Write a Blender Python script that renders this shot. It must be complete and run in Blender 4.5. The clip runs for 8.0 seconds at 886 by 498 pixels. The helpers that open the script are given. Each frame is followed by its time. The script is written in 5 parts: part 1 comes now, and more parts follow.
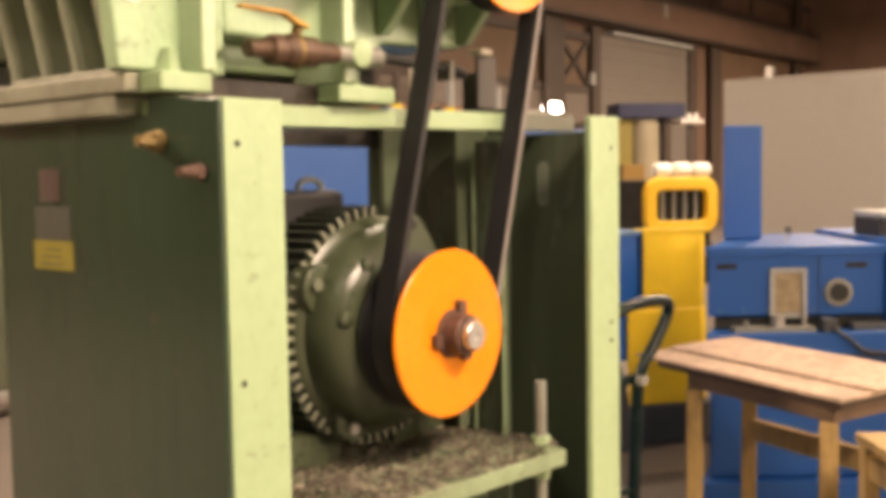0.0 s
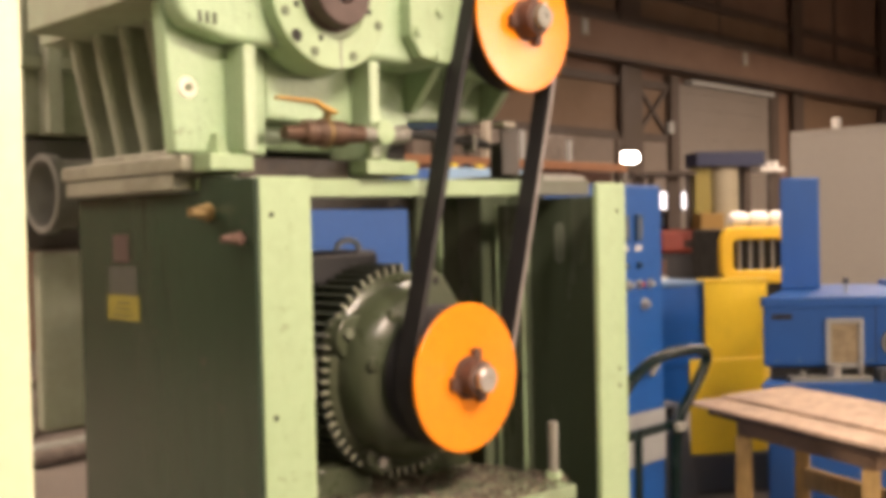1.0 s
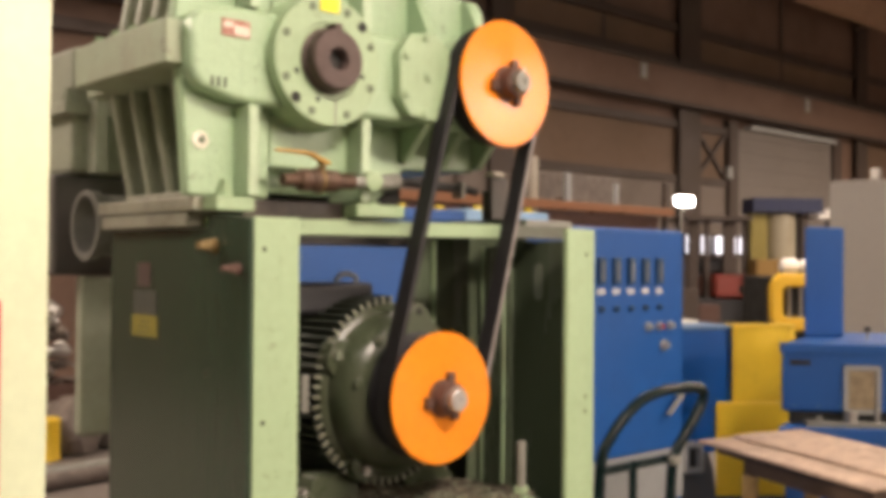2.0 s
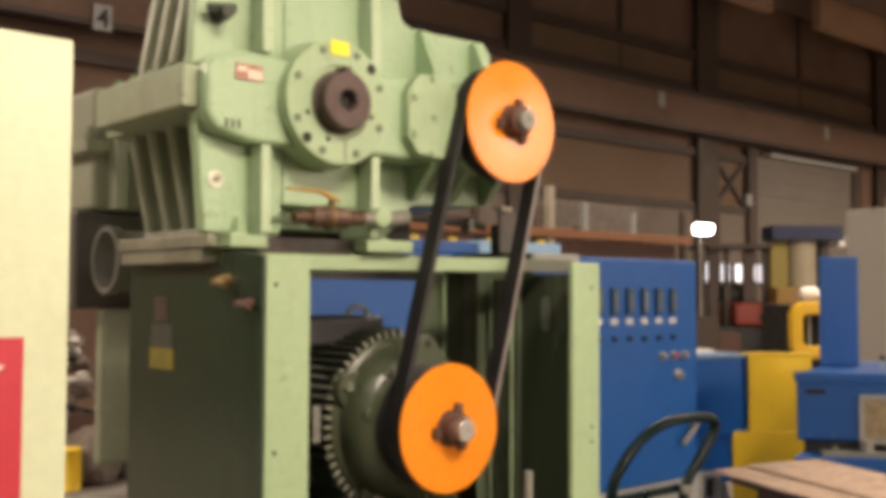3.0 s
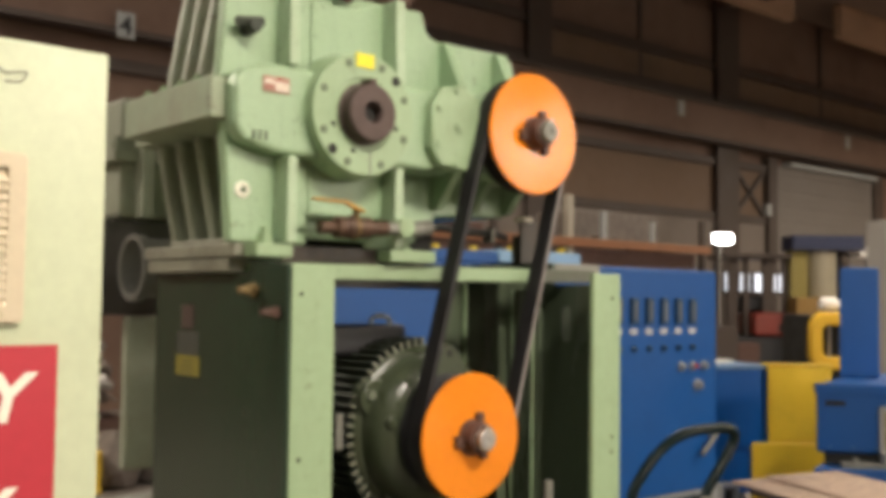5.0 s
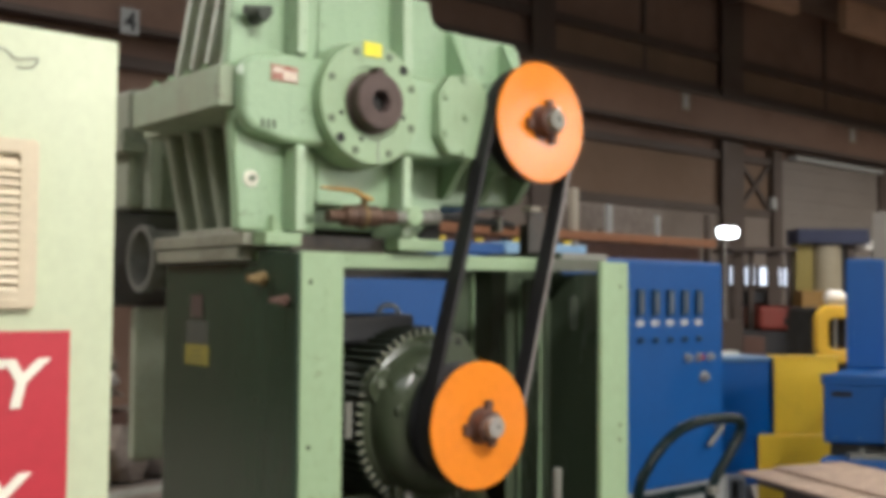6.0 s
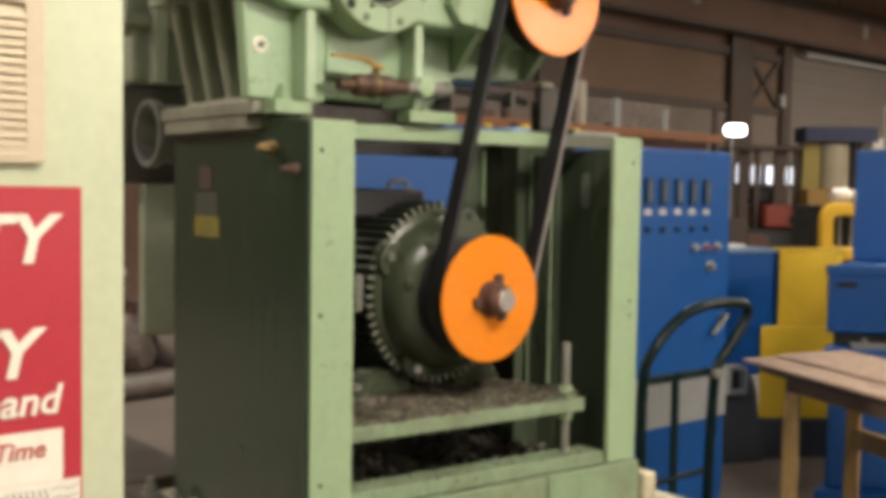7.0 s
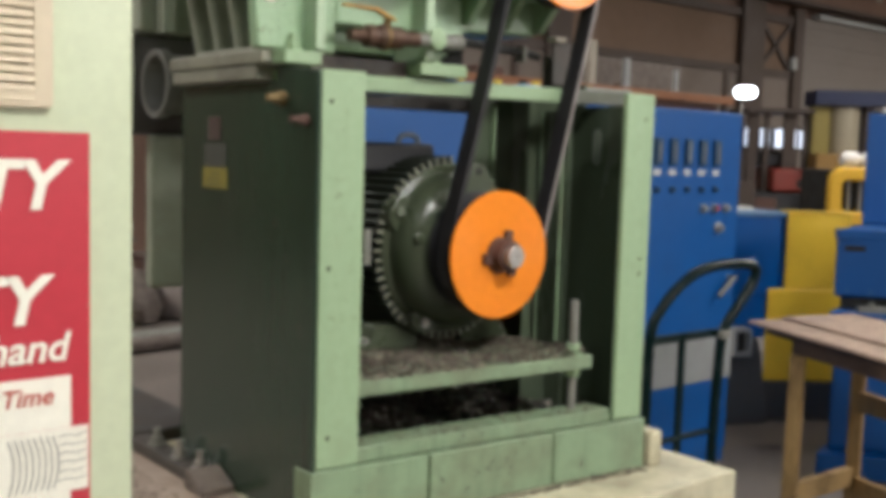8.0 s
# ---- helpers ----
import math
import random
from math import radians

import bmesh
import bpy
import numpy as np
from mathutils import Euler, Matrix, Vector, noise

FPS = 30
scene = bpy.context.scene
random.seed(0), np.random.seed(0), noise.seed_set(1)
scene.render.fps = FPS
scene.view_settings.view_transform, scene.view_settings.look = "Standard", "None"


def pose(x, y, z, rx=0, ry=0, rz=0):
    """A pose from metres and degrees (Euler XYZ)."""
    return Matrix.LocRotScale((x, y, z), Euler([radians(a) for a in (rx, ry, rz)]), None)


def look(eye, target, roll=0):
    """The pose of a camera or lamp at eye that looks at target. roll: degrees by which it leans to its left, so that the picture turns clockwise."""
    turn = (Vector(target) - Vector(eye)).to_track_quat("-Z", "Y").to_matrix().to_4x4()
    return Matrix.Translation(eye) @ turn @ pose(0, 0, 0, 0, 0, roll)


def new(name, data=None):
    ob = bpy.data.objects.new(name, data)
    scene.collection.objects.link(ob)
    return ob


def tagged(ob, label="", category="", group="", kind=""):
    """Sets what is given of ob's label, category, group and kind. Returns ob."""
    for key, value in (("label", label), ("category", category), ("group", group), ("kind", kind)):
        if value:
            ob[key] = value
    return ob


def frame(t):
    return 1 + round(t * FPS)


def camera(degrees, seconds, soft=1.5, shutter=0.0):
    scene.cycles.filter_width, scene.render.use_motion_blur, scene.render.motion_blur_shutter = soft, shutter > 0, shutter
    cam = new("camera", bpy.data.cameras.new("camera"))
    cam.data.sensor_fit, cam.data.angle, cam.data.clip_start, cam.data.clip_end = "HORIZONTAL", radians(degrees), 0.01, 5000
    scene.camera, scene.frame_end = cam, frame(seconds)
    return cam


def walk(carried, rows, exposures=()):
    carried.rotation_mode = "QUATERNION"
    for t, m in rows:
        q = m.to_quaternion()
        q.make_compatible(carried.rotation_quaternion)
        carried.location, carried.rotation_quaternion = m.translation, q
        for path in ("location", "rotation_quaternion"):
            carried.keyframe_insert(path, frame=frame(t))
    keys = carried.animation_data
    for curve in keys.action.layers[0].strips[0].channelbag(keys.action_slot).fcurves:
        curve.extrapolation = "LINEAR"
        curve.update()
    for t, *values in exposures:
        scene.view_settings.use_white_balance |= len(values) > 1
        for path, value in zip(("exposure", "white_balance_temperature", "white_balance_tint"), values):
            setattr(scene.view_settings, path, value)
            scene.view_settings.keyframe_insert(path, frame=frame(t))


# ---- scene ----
cam = camera(46.4, 8.0, soft=5.8)
PATH = [
    (0, (-0.741, -0.933, 1.516), (0.793, 0.342, 1.373), -0.9),
    (0.3, (-0.724, -1.022, 1.521), (0.727, 0.35, 1.407), -1.0),
    (0.5, (-0.73, -1.067, 1.53), (0.698, 0.329, 1.425), -0.6),
    (0.8, (-0.766, -1.098, 1.531), (0.658, 0.305, 1.463), -1.3),
    (1, (-0.821, -1.142, 1.536), (0.61, 0.254, 1.49), -1.2),
    (1.2, (-0.866, -1.183, 1.538), (0.569, 0.21, 1.509), -1.4),
    (1.5, (-0.887, -1.261, 1.54), (0.543, 0.137, 1.546), -1.4),
    (2, (-0.88, -1.409, 1.536), (0.466, 0.069, 1.563), 0.5),
    (2.2, (-0.883, -1.447, 1.541), (0.437, 0.053, 1.574), 0.7),
    (3.3, (-0.908, -1.473, 1.546), (0.406, 0.033, 1.639), 0.3),
    (3.5, (-0.914, -1.479, 1.546), (0.395, 0.031, 1.642), 0.4),
    (4, (-0.919, -1.48, 1.547), (0.38, 0.037, 1.648), 0.2),
    (4.5, (-0.919, -1.477, 1.546), (0.374, 0.045, 1.648), 0.4),
    (4.7, (-0.919, -1.477, 1.551), (0.372, 0.047, 1.651), 0.7),
    (5.8, (-0.929, -1.478, 1.542), (0.356, 0.053, 1.633), 0.6),
    (6, (-0.928, -1.475, 1.537), (0.355, 0.056, 1.624), 0.5),
    (6.3, (-0.926, -1.472, 1.528), (0.358, 0.061, 1.556), 0.2),
    (6.5, (-0.926, -1.47, 1.52), (0.359, 0.063, 1.505), 0.3),
    (7, (-0.927, -1.452, 1.488), (0.352, 0.082, 1.379), 0.9),
    (7.5, (-0.924, -1.44, 1.476), (0.345, 0.096, 1.306), 1.3),
    (8, (-0.924, -1.438, 1.478), (0.344, 0.097, 1.291), 1.7),
]
EXPOSURES = [(0.0, 0.52, 7000, 22), (0.5, 0.48, 6800, 21), (1.0, 0.36, 6450, 22), (1.5, 0.15, 6050, 20), (2.0, 0.08, 6050, 20), (3.5, -0.19, 6350, 15), (4.0, -0.22, 6150, 13), (4.5, -0.23, 6050, 12), (6.0, -0.27, 5150, 9), (6.5, -0.22, 6150, 13), (7.0, -0.26, 5700, 12), (7.5, -0.31, 5450, 12), (8.0, -0.32, 5100, 10)]
walk(cam, [(t, look(eye, target, roll)) for t, eye, target, roll in PATH], EXPOSURES)

# ---- world and lamps ----
world = bpy.data.worlds.new("hall_air")
scene.world = world
world.use_nodes = True
world.node_tree.nodes["Background"].inputs[0].default_value = (0.9, 0.85, 0.75, 1)
world.node_tree.nodes["Background"].inputs[1].default_value = 0.04


def area_lamp(name, eye, target, size, watts, colour):
    data = bpy.data.lights.new(name, "AREA")
    data.shape, data.size, data.size_y = "RECTANGLE", size[0], size[1]
    data.energy, data.color = watts, colour
    ob = new(name, data)
    ob.matrix_world = look(eye, target)
    return ob


WARM = (1.0, 0.80, 0.56)
# added lamps, none in view, each placed and powered to brighten one area
LAMPS = (((0.08, -2.1, 3.35), 136), ((-2.6, -1.5, 4.3), 22), ((-4.2, 2.5, 4.8), 90), ((5.4, -1.2, 4.4), 210), ((6.5, -8.0, 4.8), 130), ((5.0, 4.2, 6.0), 105), ((12.0, 3.0, 6.0), 330), ((17.0, 2.0, 6.0), 800), ((10.0, 7.0, 6.6), 115), ((24.0, 4.0, 6.2), 1150), ((30.5, 2.0, 6.2), 800), ((-4.0, 6.5, 6.0), 900), ((2.5, 9.0, 6.8), 50))
# added floodlights, unseen, set where the cabinet and disc highlights point
FLOODS = (((2.4, -7.3, 3.3), 150), ((8.2, -7.3, 3.4), 120))


# ---- materials ----
def mat_new(name):
    m = bpy.data.materials.new(name)
    m.use_nodes = True
    nt = m.node_tree
    return m, nt, nt.nodes["Principled BSDF"]


def ramp(nt, src, stops):
    r = nt.nodes.new("ShaderNodeValToRGB")
    el = r.color_ramp.elements
    el[0].position, el[0].color = stops[0][0], (*stops[0][1], 1)
    el[1].position, el[1].color = stops[-1][0], (*stops[-1][1], 1)
    for p, c in stops[1:-1]:
        e = el.new(p)
        e.color = (*c, 1)
    nt.links.new(src, r.inputs[0])
    return r.outputs[0]


def noise_out(nt, scale, detail=4.0, rough=0.6, stretch=None):
    co = nt.nodes.new("ShaderNodeTexCoord")
    src = co.outputs["Object"]
    if stretch:
        mp = nt.nodes.new("ShaderNodeMapping")
        mp.inputs["Scale"].default_value = stretch
        nt.links.new(src, mp.inputs["Vector"])
        src = mp.outputs[0]
    n = nt.nodes.new("ShaderNodeTexNoise")
    n.inputs["Scale"].default_value, n.inputs["Detail"].default_value, n.inputs["Roughness"].default_value = scale, detail, rough
    nt.links.new(src, n.inputs["Vector"])
    return n.outputs["Fac"]


def mix(nt, fac, a, b):
    m = nt.nodes.new("ShaderNodeMix")
    m.data_type = "RGBA"
    nt.links.new(fac, m.inputs["Factor"])
    for v, i in ((a, 6), (b, 7)):
        if isinstance(v, tuple):
            m.inputs[i].default_value = (*v, 1)
        else:
            nt.links.new(v, m.inputs[i])
    return m.outputs[2]


def scaled(c, k):
    return tuple(min(1.0, v * k) for v in c)


def paint(name, col, rough=0.45, dirt=(0.10, 0.085, 0.06), amount=0.35, scale=6.0, metal=0.0, bump=0.15, spec=0.5, stretch=None, grain=60.0, wear=0.0):
    """Painted or plain surface: large stains, fine grain, gentle relief."""
    m, nt, b = mat_new(name)
    big = noise_out(nt, scale, 6, 0.65, stretch)
    fine = noise_out(nt, grain, 3, 0.6, stretch)
    base = ramp(nt, fine, [(0.25, scaled(col, 0.94)), (0.75, scaled(col, 1.05))])
    lo = 0.75 - 0.35 * amount
    mask = ramp(nt, big, [(lo - 0.12, (0, 0, 0)), (lo + 0.18, (amount, amount, amount))])
    colour = mix(nt, mask, base, dirt)
    if wear:
        run = ramp(nt, noise_out(nt, 5.0, 5, 0.7, (9, 9, 0.7)), [(0.52, (0, 0, 0)), (0.74, (0.55 * wear,) * 3)])
        colour = mix(nt, run, colour, scaled(col, 0.45))
        spot = noise_out(nt, 38.0, 3, 0.75)
        patch = ramp(nt, noise_out(nt, 7.0, 3, 0.6), [(0.48, (0, 0, 0)), (0.62, (1, 1, 1))])
        chip = ramp(nt, spot, [(0.60, (0, 0, 0)), (0.64, (0.85 * wear,) * 3)])
        both = nt.nodes.new("ShaderNodeMix")
        both.data_type, both.blend_type = "RGBA", "MULTIPLY"
        both.inputs["Factor"].default_value = 1.0
        nt.links.new(chip, both.inputs[6])
        nt.links.new(patch, both.inputs[7])
        colour = mix(nt, both.outputs[2], colour, (0.06, 0.05, 0.04))
    nt.links.new(colour, b.inputs["Base Color"])
    rg = ramp(nt, big, [(0.3, (rough * 0.85,) * 3), (0.75, (min(1, rough * 1.3),) * 3)])
    nt.links.new(rg, b.inputs["Roughness"])
    b.inputs["Metallic"].default_value = metal
    b.inputs["Specular IOR Level"].default_value = spec
    bp = nt.nodes.new("ShaderNodeBump")
    bp.inputs["Strength"].default_value, bp.inputs["Distance"].default_value = bump, 0.004
    nt.links.new(fine, bp.inputs["Height"])
    nt.links.new(bp.outputs[0], b.inputs["Normal"])
    return m


def glow(name, col, strength):
    m, nt, b = mat_new(name)
    b.inputs["Base Color"].default_value = (0.8, 0.8, 0.8, 1)
    b.inputs["Emission Color"].default_value = (*col, 1)
    b.inputs["Emission Strength"].default_value = strength
    return m


M_GREEN = paint("light_green_enamel", (0.295, 0.40, 0.232), 0.4, amount=0.28, scale=9, wear=0.32)
# worn and dirty, and also darkened for the weaker light low down
M_GREEN_WORN = paint("worn_dimmed_green_enamel", (0.215, 0.295, 0.175), 0.45, dirt=(0.11, 0.09, 0.055), amount=0.62, scale=8, wear=1.0)
M_GREEN_CAST = paint("light_green_cast_iron", (0.31, 0.43, 0.262), 0.34, amount=0.22, scale=7, bump=0.35, grain=90, wear=0.45)
# same paint as M_SIDE, lightened in place of missing light inside
M_DARK = paint("lifted_dark_green_panel", (0.06, 0.078, 0.05), 0.25, dirt=(0.07, 0.065, 0.045), amount=0.4, scale=2.5, bump=0.05, stretch=(3, 3, 0.5))
# green with the shade inside the stand mixed into the colour
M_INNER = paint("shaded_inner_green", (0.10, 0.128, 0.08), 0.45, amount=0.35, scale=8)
M_SIDE = paint("dark_green_side_panel", (0.026, 0.046, 0.029), 0.2, dirt=(0.043, 0.046, 0.034), amount=0.4, scale=2.5, bump=0.05, stretch=(3, 3, 0.5), wear=0.4)
M_MOTOR = paint("dark_green_motor", (0.055, 0.068, 0.038), 0.29, dirt=(0.05, 0.045, 0.035), amount=0.4, scale=12)
M_MOTOR_FIN = paint("motor_fin_green", (0.038, 0.047, 0.034), 0.65, amount=0.4, scale=14)
M_ORANGE = paint("orange_guard_paint", (0.76, 0.235, 0.008), 0.2, dirt=(0.5, 0.16, 0.02), amount=0.1, scale=4, bump=0.03, spec=0.3)
M_ORANGE.node_tree.nodes["Principled BSDF"].inputs["Anisotropic"].default_value = 0.8
brushed = M_ORANGE.node_tree.nodes.new("ShaderNodeTangent")  # turned round the shaft
brushed.direction_type, brushed.axis = "RADIAL", "Y"
M_ORANGE.node_tree.links.new(brushed.outputs[0], M_ORANGE.node_tree.nodes["Principled BSDF"].inputs["Tangent"])
M_RUBBER = paint("belt_rubber", (0.010, 0.009, 0.010), 0.62, amount=0.15, bump=0.2)
M_RUST = paint("rusted_steel", (0.11, 0.06, 0.045), 0.6, dirt=(0.04, 0.025, 0.02), amount=0.5, scale=25, metal=0.3, bump=0.5)
M_STEEL = paint("bare_steel", (0.5, 0.49, 0.46), 0.35, amount=0.25, scale=20, metal=0.9)
M_DULL = paint("dull_grey_steel", (0.23, 0.23, 0.20), 0.5, amount=0.4, scale=9, metal=0.2, bump=0.3)
M_BRASS = paint("tarnished_brass", (0.22, 0.155, 0.065), 0.5, amount=0.4, scale=30, metal=0.8)
M_CREAM = paint("cream_cabinet_paint", (0.52, 0.57, 0.385), 0.3, dirt=(0.45, 0.45, 0.33), amount=0.12, scale=2.5, bump=0.03)
M_SKID = paint("cream_bed_paint", (0.56, 0.53, 0.36), 0.55, dirt=(0.15, 0.115, 0.075), amount=0.65, scale=7)
M_BLUE = paint("blue_machine_paint", (0.005, 0.078, 0.305), 0.42, dirt=(0.008, 0.05, 0.13), amount=0.25, scale=5, bump=0.05)
M_BLUE_LT = paint("pale_blue_paint", (0.25, 0.42, 0.62), 0.45, amount=0.3, scale=9)
M_YELLOW = paint("yellow_machine_paint", (0.80, 0.53, 0.02), 0.42, dirt=(0.3, 0.18, 0.02), amount=0.25, scale=5, bump=0.05)
M_RED = paint("red_forklift_paint", (0.21, 0.035, 0.022), 0.4, amount=0.3)
M_SIGN_RED = paint("sign_red", (0.43, 0.03, 0.045), 0.4, dirt=(0.37, 0.05, 0.05), amount=0.08, bump=0.0)
M_SIGN_WHITE = paint("sign_white", (0.8, 0.78, 0.66), 0.45, amount=0.05, bump=0.0)
M_INK = paint("black_ink", (0.02, 0.02, 0.02), 0.6, amount=0.0, bump=0.0)
M_VENT = paint("tan_louvre", (0.58, 0.50, 0.35), 0.5, amount=0.2)
M_BLACK = paint("black_plastic", (0.02, 0.02, 0.022), 0.45, amount=0.15)
M_PLATE = paint("oily_olive_plate", (0.30, 0.30, 0.235), 0.34, dirt=(0.06, 0.05, 0.035), amount=0.55, scale=10, metal=0.2, bump=0.3)
M_DIRTY = paint("brown_dirty_steel", (0.17, 0.14, 0.115), 0.7, dirt=(0.05, 0.04, 0.035), amount=0.6, scale=14, bump=0.6)
M_DARKSTEEL = paint("black_brown_steel", (0.05, 0.045, 0.038), 0.5, dirt=(0.12, 0.09, 0.07), amount=0.5, scale=9, bump=0.3)
M_VALVE = paint("rusty_valve_bronze", (0.095, 0.055, 0.034), 0.45, dirt=(0.03, 0.022, 0.016), amount=0.55, scale=35, metal=0.4, bump=0.5)
M_DARKGREY = paint("dark_grey_base_paint", (0.055, 0.06, 0.065), 0.5, dirt=(0.10, 0.08, 0.07), amount=0.5, scale=5)
# darker tone, for the lower end fins
M_DUSTY_LOW = paint("darker_dusty_cast_iron", (0.25, 0.27, 0.20), 0.42, dirt=(0.10, 0.09, 0.06), amount=0.55, scale=6, bump=0.4, grain=90, wear=0.5)
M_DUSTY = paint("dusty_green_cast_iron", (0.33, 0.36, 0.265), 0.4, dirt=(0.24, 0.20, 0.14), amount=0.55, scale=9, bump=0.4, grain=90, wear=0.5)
M_SHAFT = paint("dark_shaft_steel", (0.085, 0.06, 0.052), 0.55, dirt=(0.05, 0.035, 0.03), amount=0.45, scale=30, metal=0.4, bump=0.4)
M_GRIME = paint("grimy_brown_plate", (0.32, 0.25, 0.15), 0.6, dirt=(0.05, 0.04, 0.03), amount=0.6, scale=22)
M_FADED = paint("faded_red_print", (0.30, 0.10, 0.065), 0.5, dirt=(0.5, 0.42, 0.33), amount=0.6, scale=70)
M_FADED_W = paint("scuffed_white_print", (0.66, 0.58, 0.48), 0.5, dirt=(0.35, 0.16, 0.1), amount=0.5, scale=90)
M_BEIGE = paint("pale_beige_post", (0.42, 0.38, 0.30), 0.5, amount=0.3)
M_GREY = paint("grey_panel", (0.30, 0.28, 0.25), 0.6, amount=0.2, scale=1.5, bump=0.05)
M_WHITE = paint("white_wrap", (0.8, 0.78, 0.74), 0.5, amount=0.1)
M_BANDWHITE = paint("white_band", (0.33, 0.34, 0.33), 0.5, amount=0.25)
M_TYRE = paint("tyre_black", (0.025, 0.024, 0.024), 0.7, amount=0.3)
M_CART = paint("cart_dark_green", (0.004, 0.013, 0.013), 0.25, amount=0.2, spec=0.15)
M_LABEL_Y = paint("yellow_label", (0.75, 0.55, 0.02), 0.5, amount=0.15, scale=30)
M_LABEL_R = paint("red_label", (0.42, 0.06, 0.04), 0.5, amount=0.2, scale=30)
M_LABEL_G = paint("grey_label", (0.22, 0.21, 0.17), 0.5, amount=0.2, scale=30)
# near-black: the shade inside holes, gaps and slots is in this colour
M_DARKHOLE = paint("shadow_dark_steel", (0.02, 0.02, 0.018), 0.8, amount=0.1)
M_GRIT = paint("gritty_dirt", (0.085, 0.066, 0.05), 0.9, dirt=(0.30, 0.27, 0.20), amount=0.55, scale=45, bump=1.0, grain=120)


def speckled(name, dark, pale, share):
    """Loose chips, each of its own tone."""
    m, nt, b = mat_new(name)
    geo = nt.nodes.new("ShaderNodeNewGeometry")
    tone = ramp(nt, geo.outputs["Random Per Island"], [(0.0, scaled(dark, 0.5)), (1 - share, scaled(dark, 1.4)), (1 - share * 0.8, scaled(pale, 0.5)), (1.0, pale)])
    nt.links.new(tone, b.inputs["Base Color"])
    b.inputs["Roughness"].default_value = 0.6
    return m


M_SHELFGRIT = speckled("olive_grit_and_chips", (0.075, 0.062, 0.042), (0.30, 0.27, 0.20), 0.22)
M_BASECHIPS = speckled("dark_grit_and_pale_chips", (0.04, 0.033, 0.026), (0.6, 0.56, 0.48), 0.16)
M_WALL = paint("brown_wall_siding", (0.16, 0.098, 0.067), 0.7, dirt=(0.07, 0.042, 0.032), amount=0.5, scale=0.4, bump=0.1, grain=8)
M_BOUNCEWALL = paint("pale_bounce_wall_paint", (0.72, 0.68, 0.58), 0.7, dirt=(0.4, 0.36, 0.28), amount=0.35, scale=0.5, bump=0.1, grain=8)
M_STEELWORK = paint("dark_brown_steelwork", (0.06, 0.042, 0.032), 0.6, amount=0.4, scale=1.5)
M_CEIL = paint("dark_roof_deck", (0.17, 0.12, 0.09), 0.8, amount=0.4, scale=0.3, grain=6)
M_SHUTTER = paint("grey_roller_shutter", (0.17, 0.15, 0.13), 0.55, amount=0.3, scale=0.7)
M_LAMP = glow("lamp_glow", (1.0, 0.93, 0.8), 25.0)
# glow of panes added out of view, for the disc glare
M_GLARE_PANE = glow("added_high_window_glow", (1.0, 0.92, 0.78), 9.0)
M_WINDOW = glow("daylit_window", (0.97, 0.97, 1.0), 1.2)


def concrete(name, col, scale=1.2):
    m, nt, b = mat_new(name)
    big = noise_out(nt, scale, 8, 0.7)
    fine = noise_out(nt, 25, 6, 0.7)
    a = ramp(nt, big, [(0.3, scaled(col, 0.55)), (0.5, col), (0.75, scaled(col, 1.35))])
    spots = ramp(nt, fine, [(0.5, (0, 0, 0)), (0.72, (0.5, 0.5, 0.5))])
    nt.links.new(mix(nt, spots, a, scaled(col, 0.4)), b.inputs["Base Color"])
    nt.links.new(ramp(nt, big, [(0.3, (0.35,) * 3), (0.7, (0.75,) * 3)]), b.inputs["Roughness"])
    bp = nt.nodes.new("ShaderNodeBump")
    bp.inputs["Strength"].default_value, bp.inputs["Distance"].default_value = 0.3, 0.01
    nt.links.new(fine, bp.inputs["Height"])
    nt.links.new(bp.outputs[0], b.inputs["Normal"])
    return m


def timber(name, col, axis_scale):
    m, nt, b = mat_new(name)
    g = noise_out(nt, 14, 8, 0.7, axis_scale)
    stain = noise_out(nt, 3.0, 4, 0.6)
    a = ramp(nt, g, [(0.3, scaled(col, 0.6)), (0.5, col), (0.7, scaled(col, 1.3))])
    mk = ramp(nt, stain, [(0.47, (0, 0, 0)), (0.68, (0.65,) * 3)])
    nt.links.new(mix(nt, mk, a, scaled(col, 0.35)), b.inputs["Base Color"])
    b.inputs["Roughness"].default_value = 0.7
    bp = nt.nodes.new("ShaderNodeBump")
    bp.inputs["Strength"].default_value, bp.inputs["Distance"].default_value = 0.3, 0.004
    nt.links.new(g, bp.inputs["Height"])
    nt.links.new(bp.outputs[0], b.inputs["Normal"])
    return m


M_FLOOR = concrete("worn_concrete_floor", (0.155, 0.133, 0.115))
M_BOARD = timber("plywood_board", (0.43, 0.31, 0.222), (1, 6, 6))
# dark wood, deepened for the shade under the tabletop
M_DARKWOOD = timber("dark_shaded_timber", (0.10, 0.062, 0.04), (6, 6, 0.8))
M_LEG = timber("table_timber", (0.35, 0.23, 0.085), (6, 6, 0.8))


# ---- mesh helpers ----
def box(bm, x0, x1, y0, y1, z0, z1):
    vs = [bm.verts.new((x, y, z)) for x in (x0, x1) for y in (y0, y1) for z in (z0, z1)]
    for f in ((0, 1, 3, 2), (4, 6, 7, 5), (0, 4, 5, 1), (2, 3, 7, 6), (0, 2, 6, 4), (1, 5, 7, 3)):
        bm.faces.new([vs[i] for i in f])
    return bm


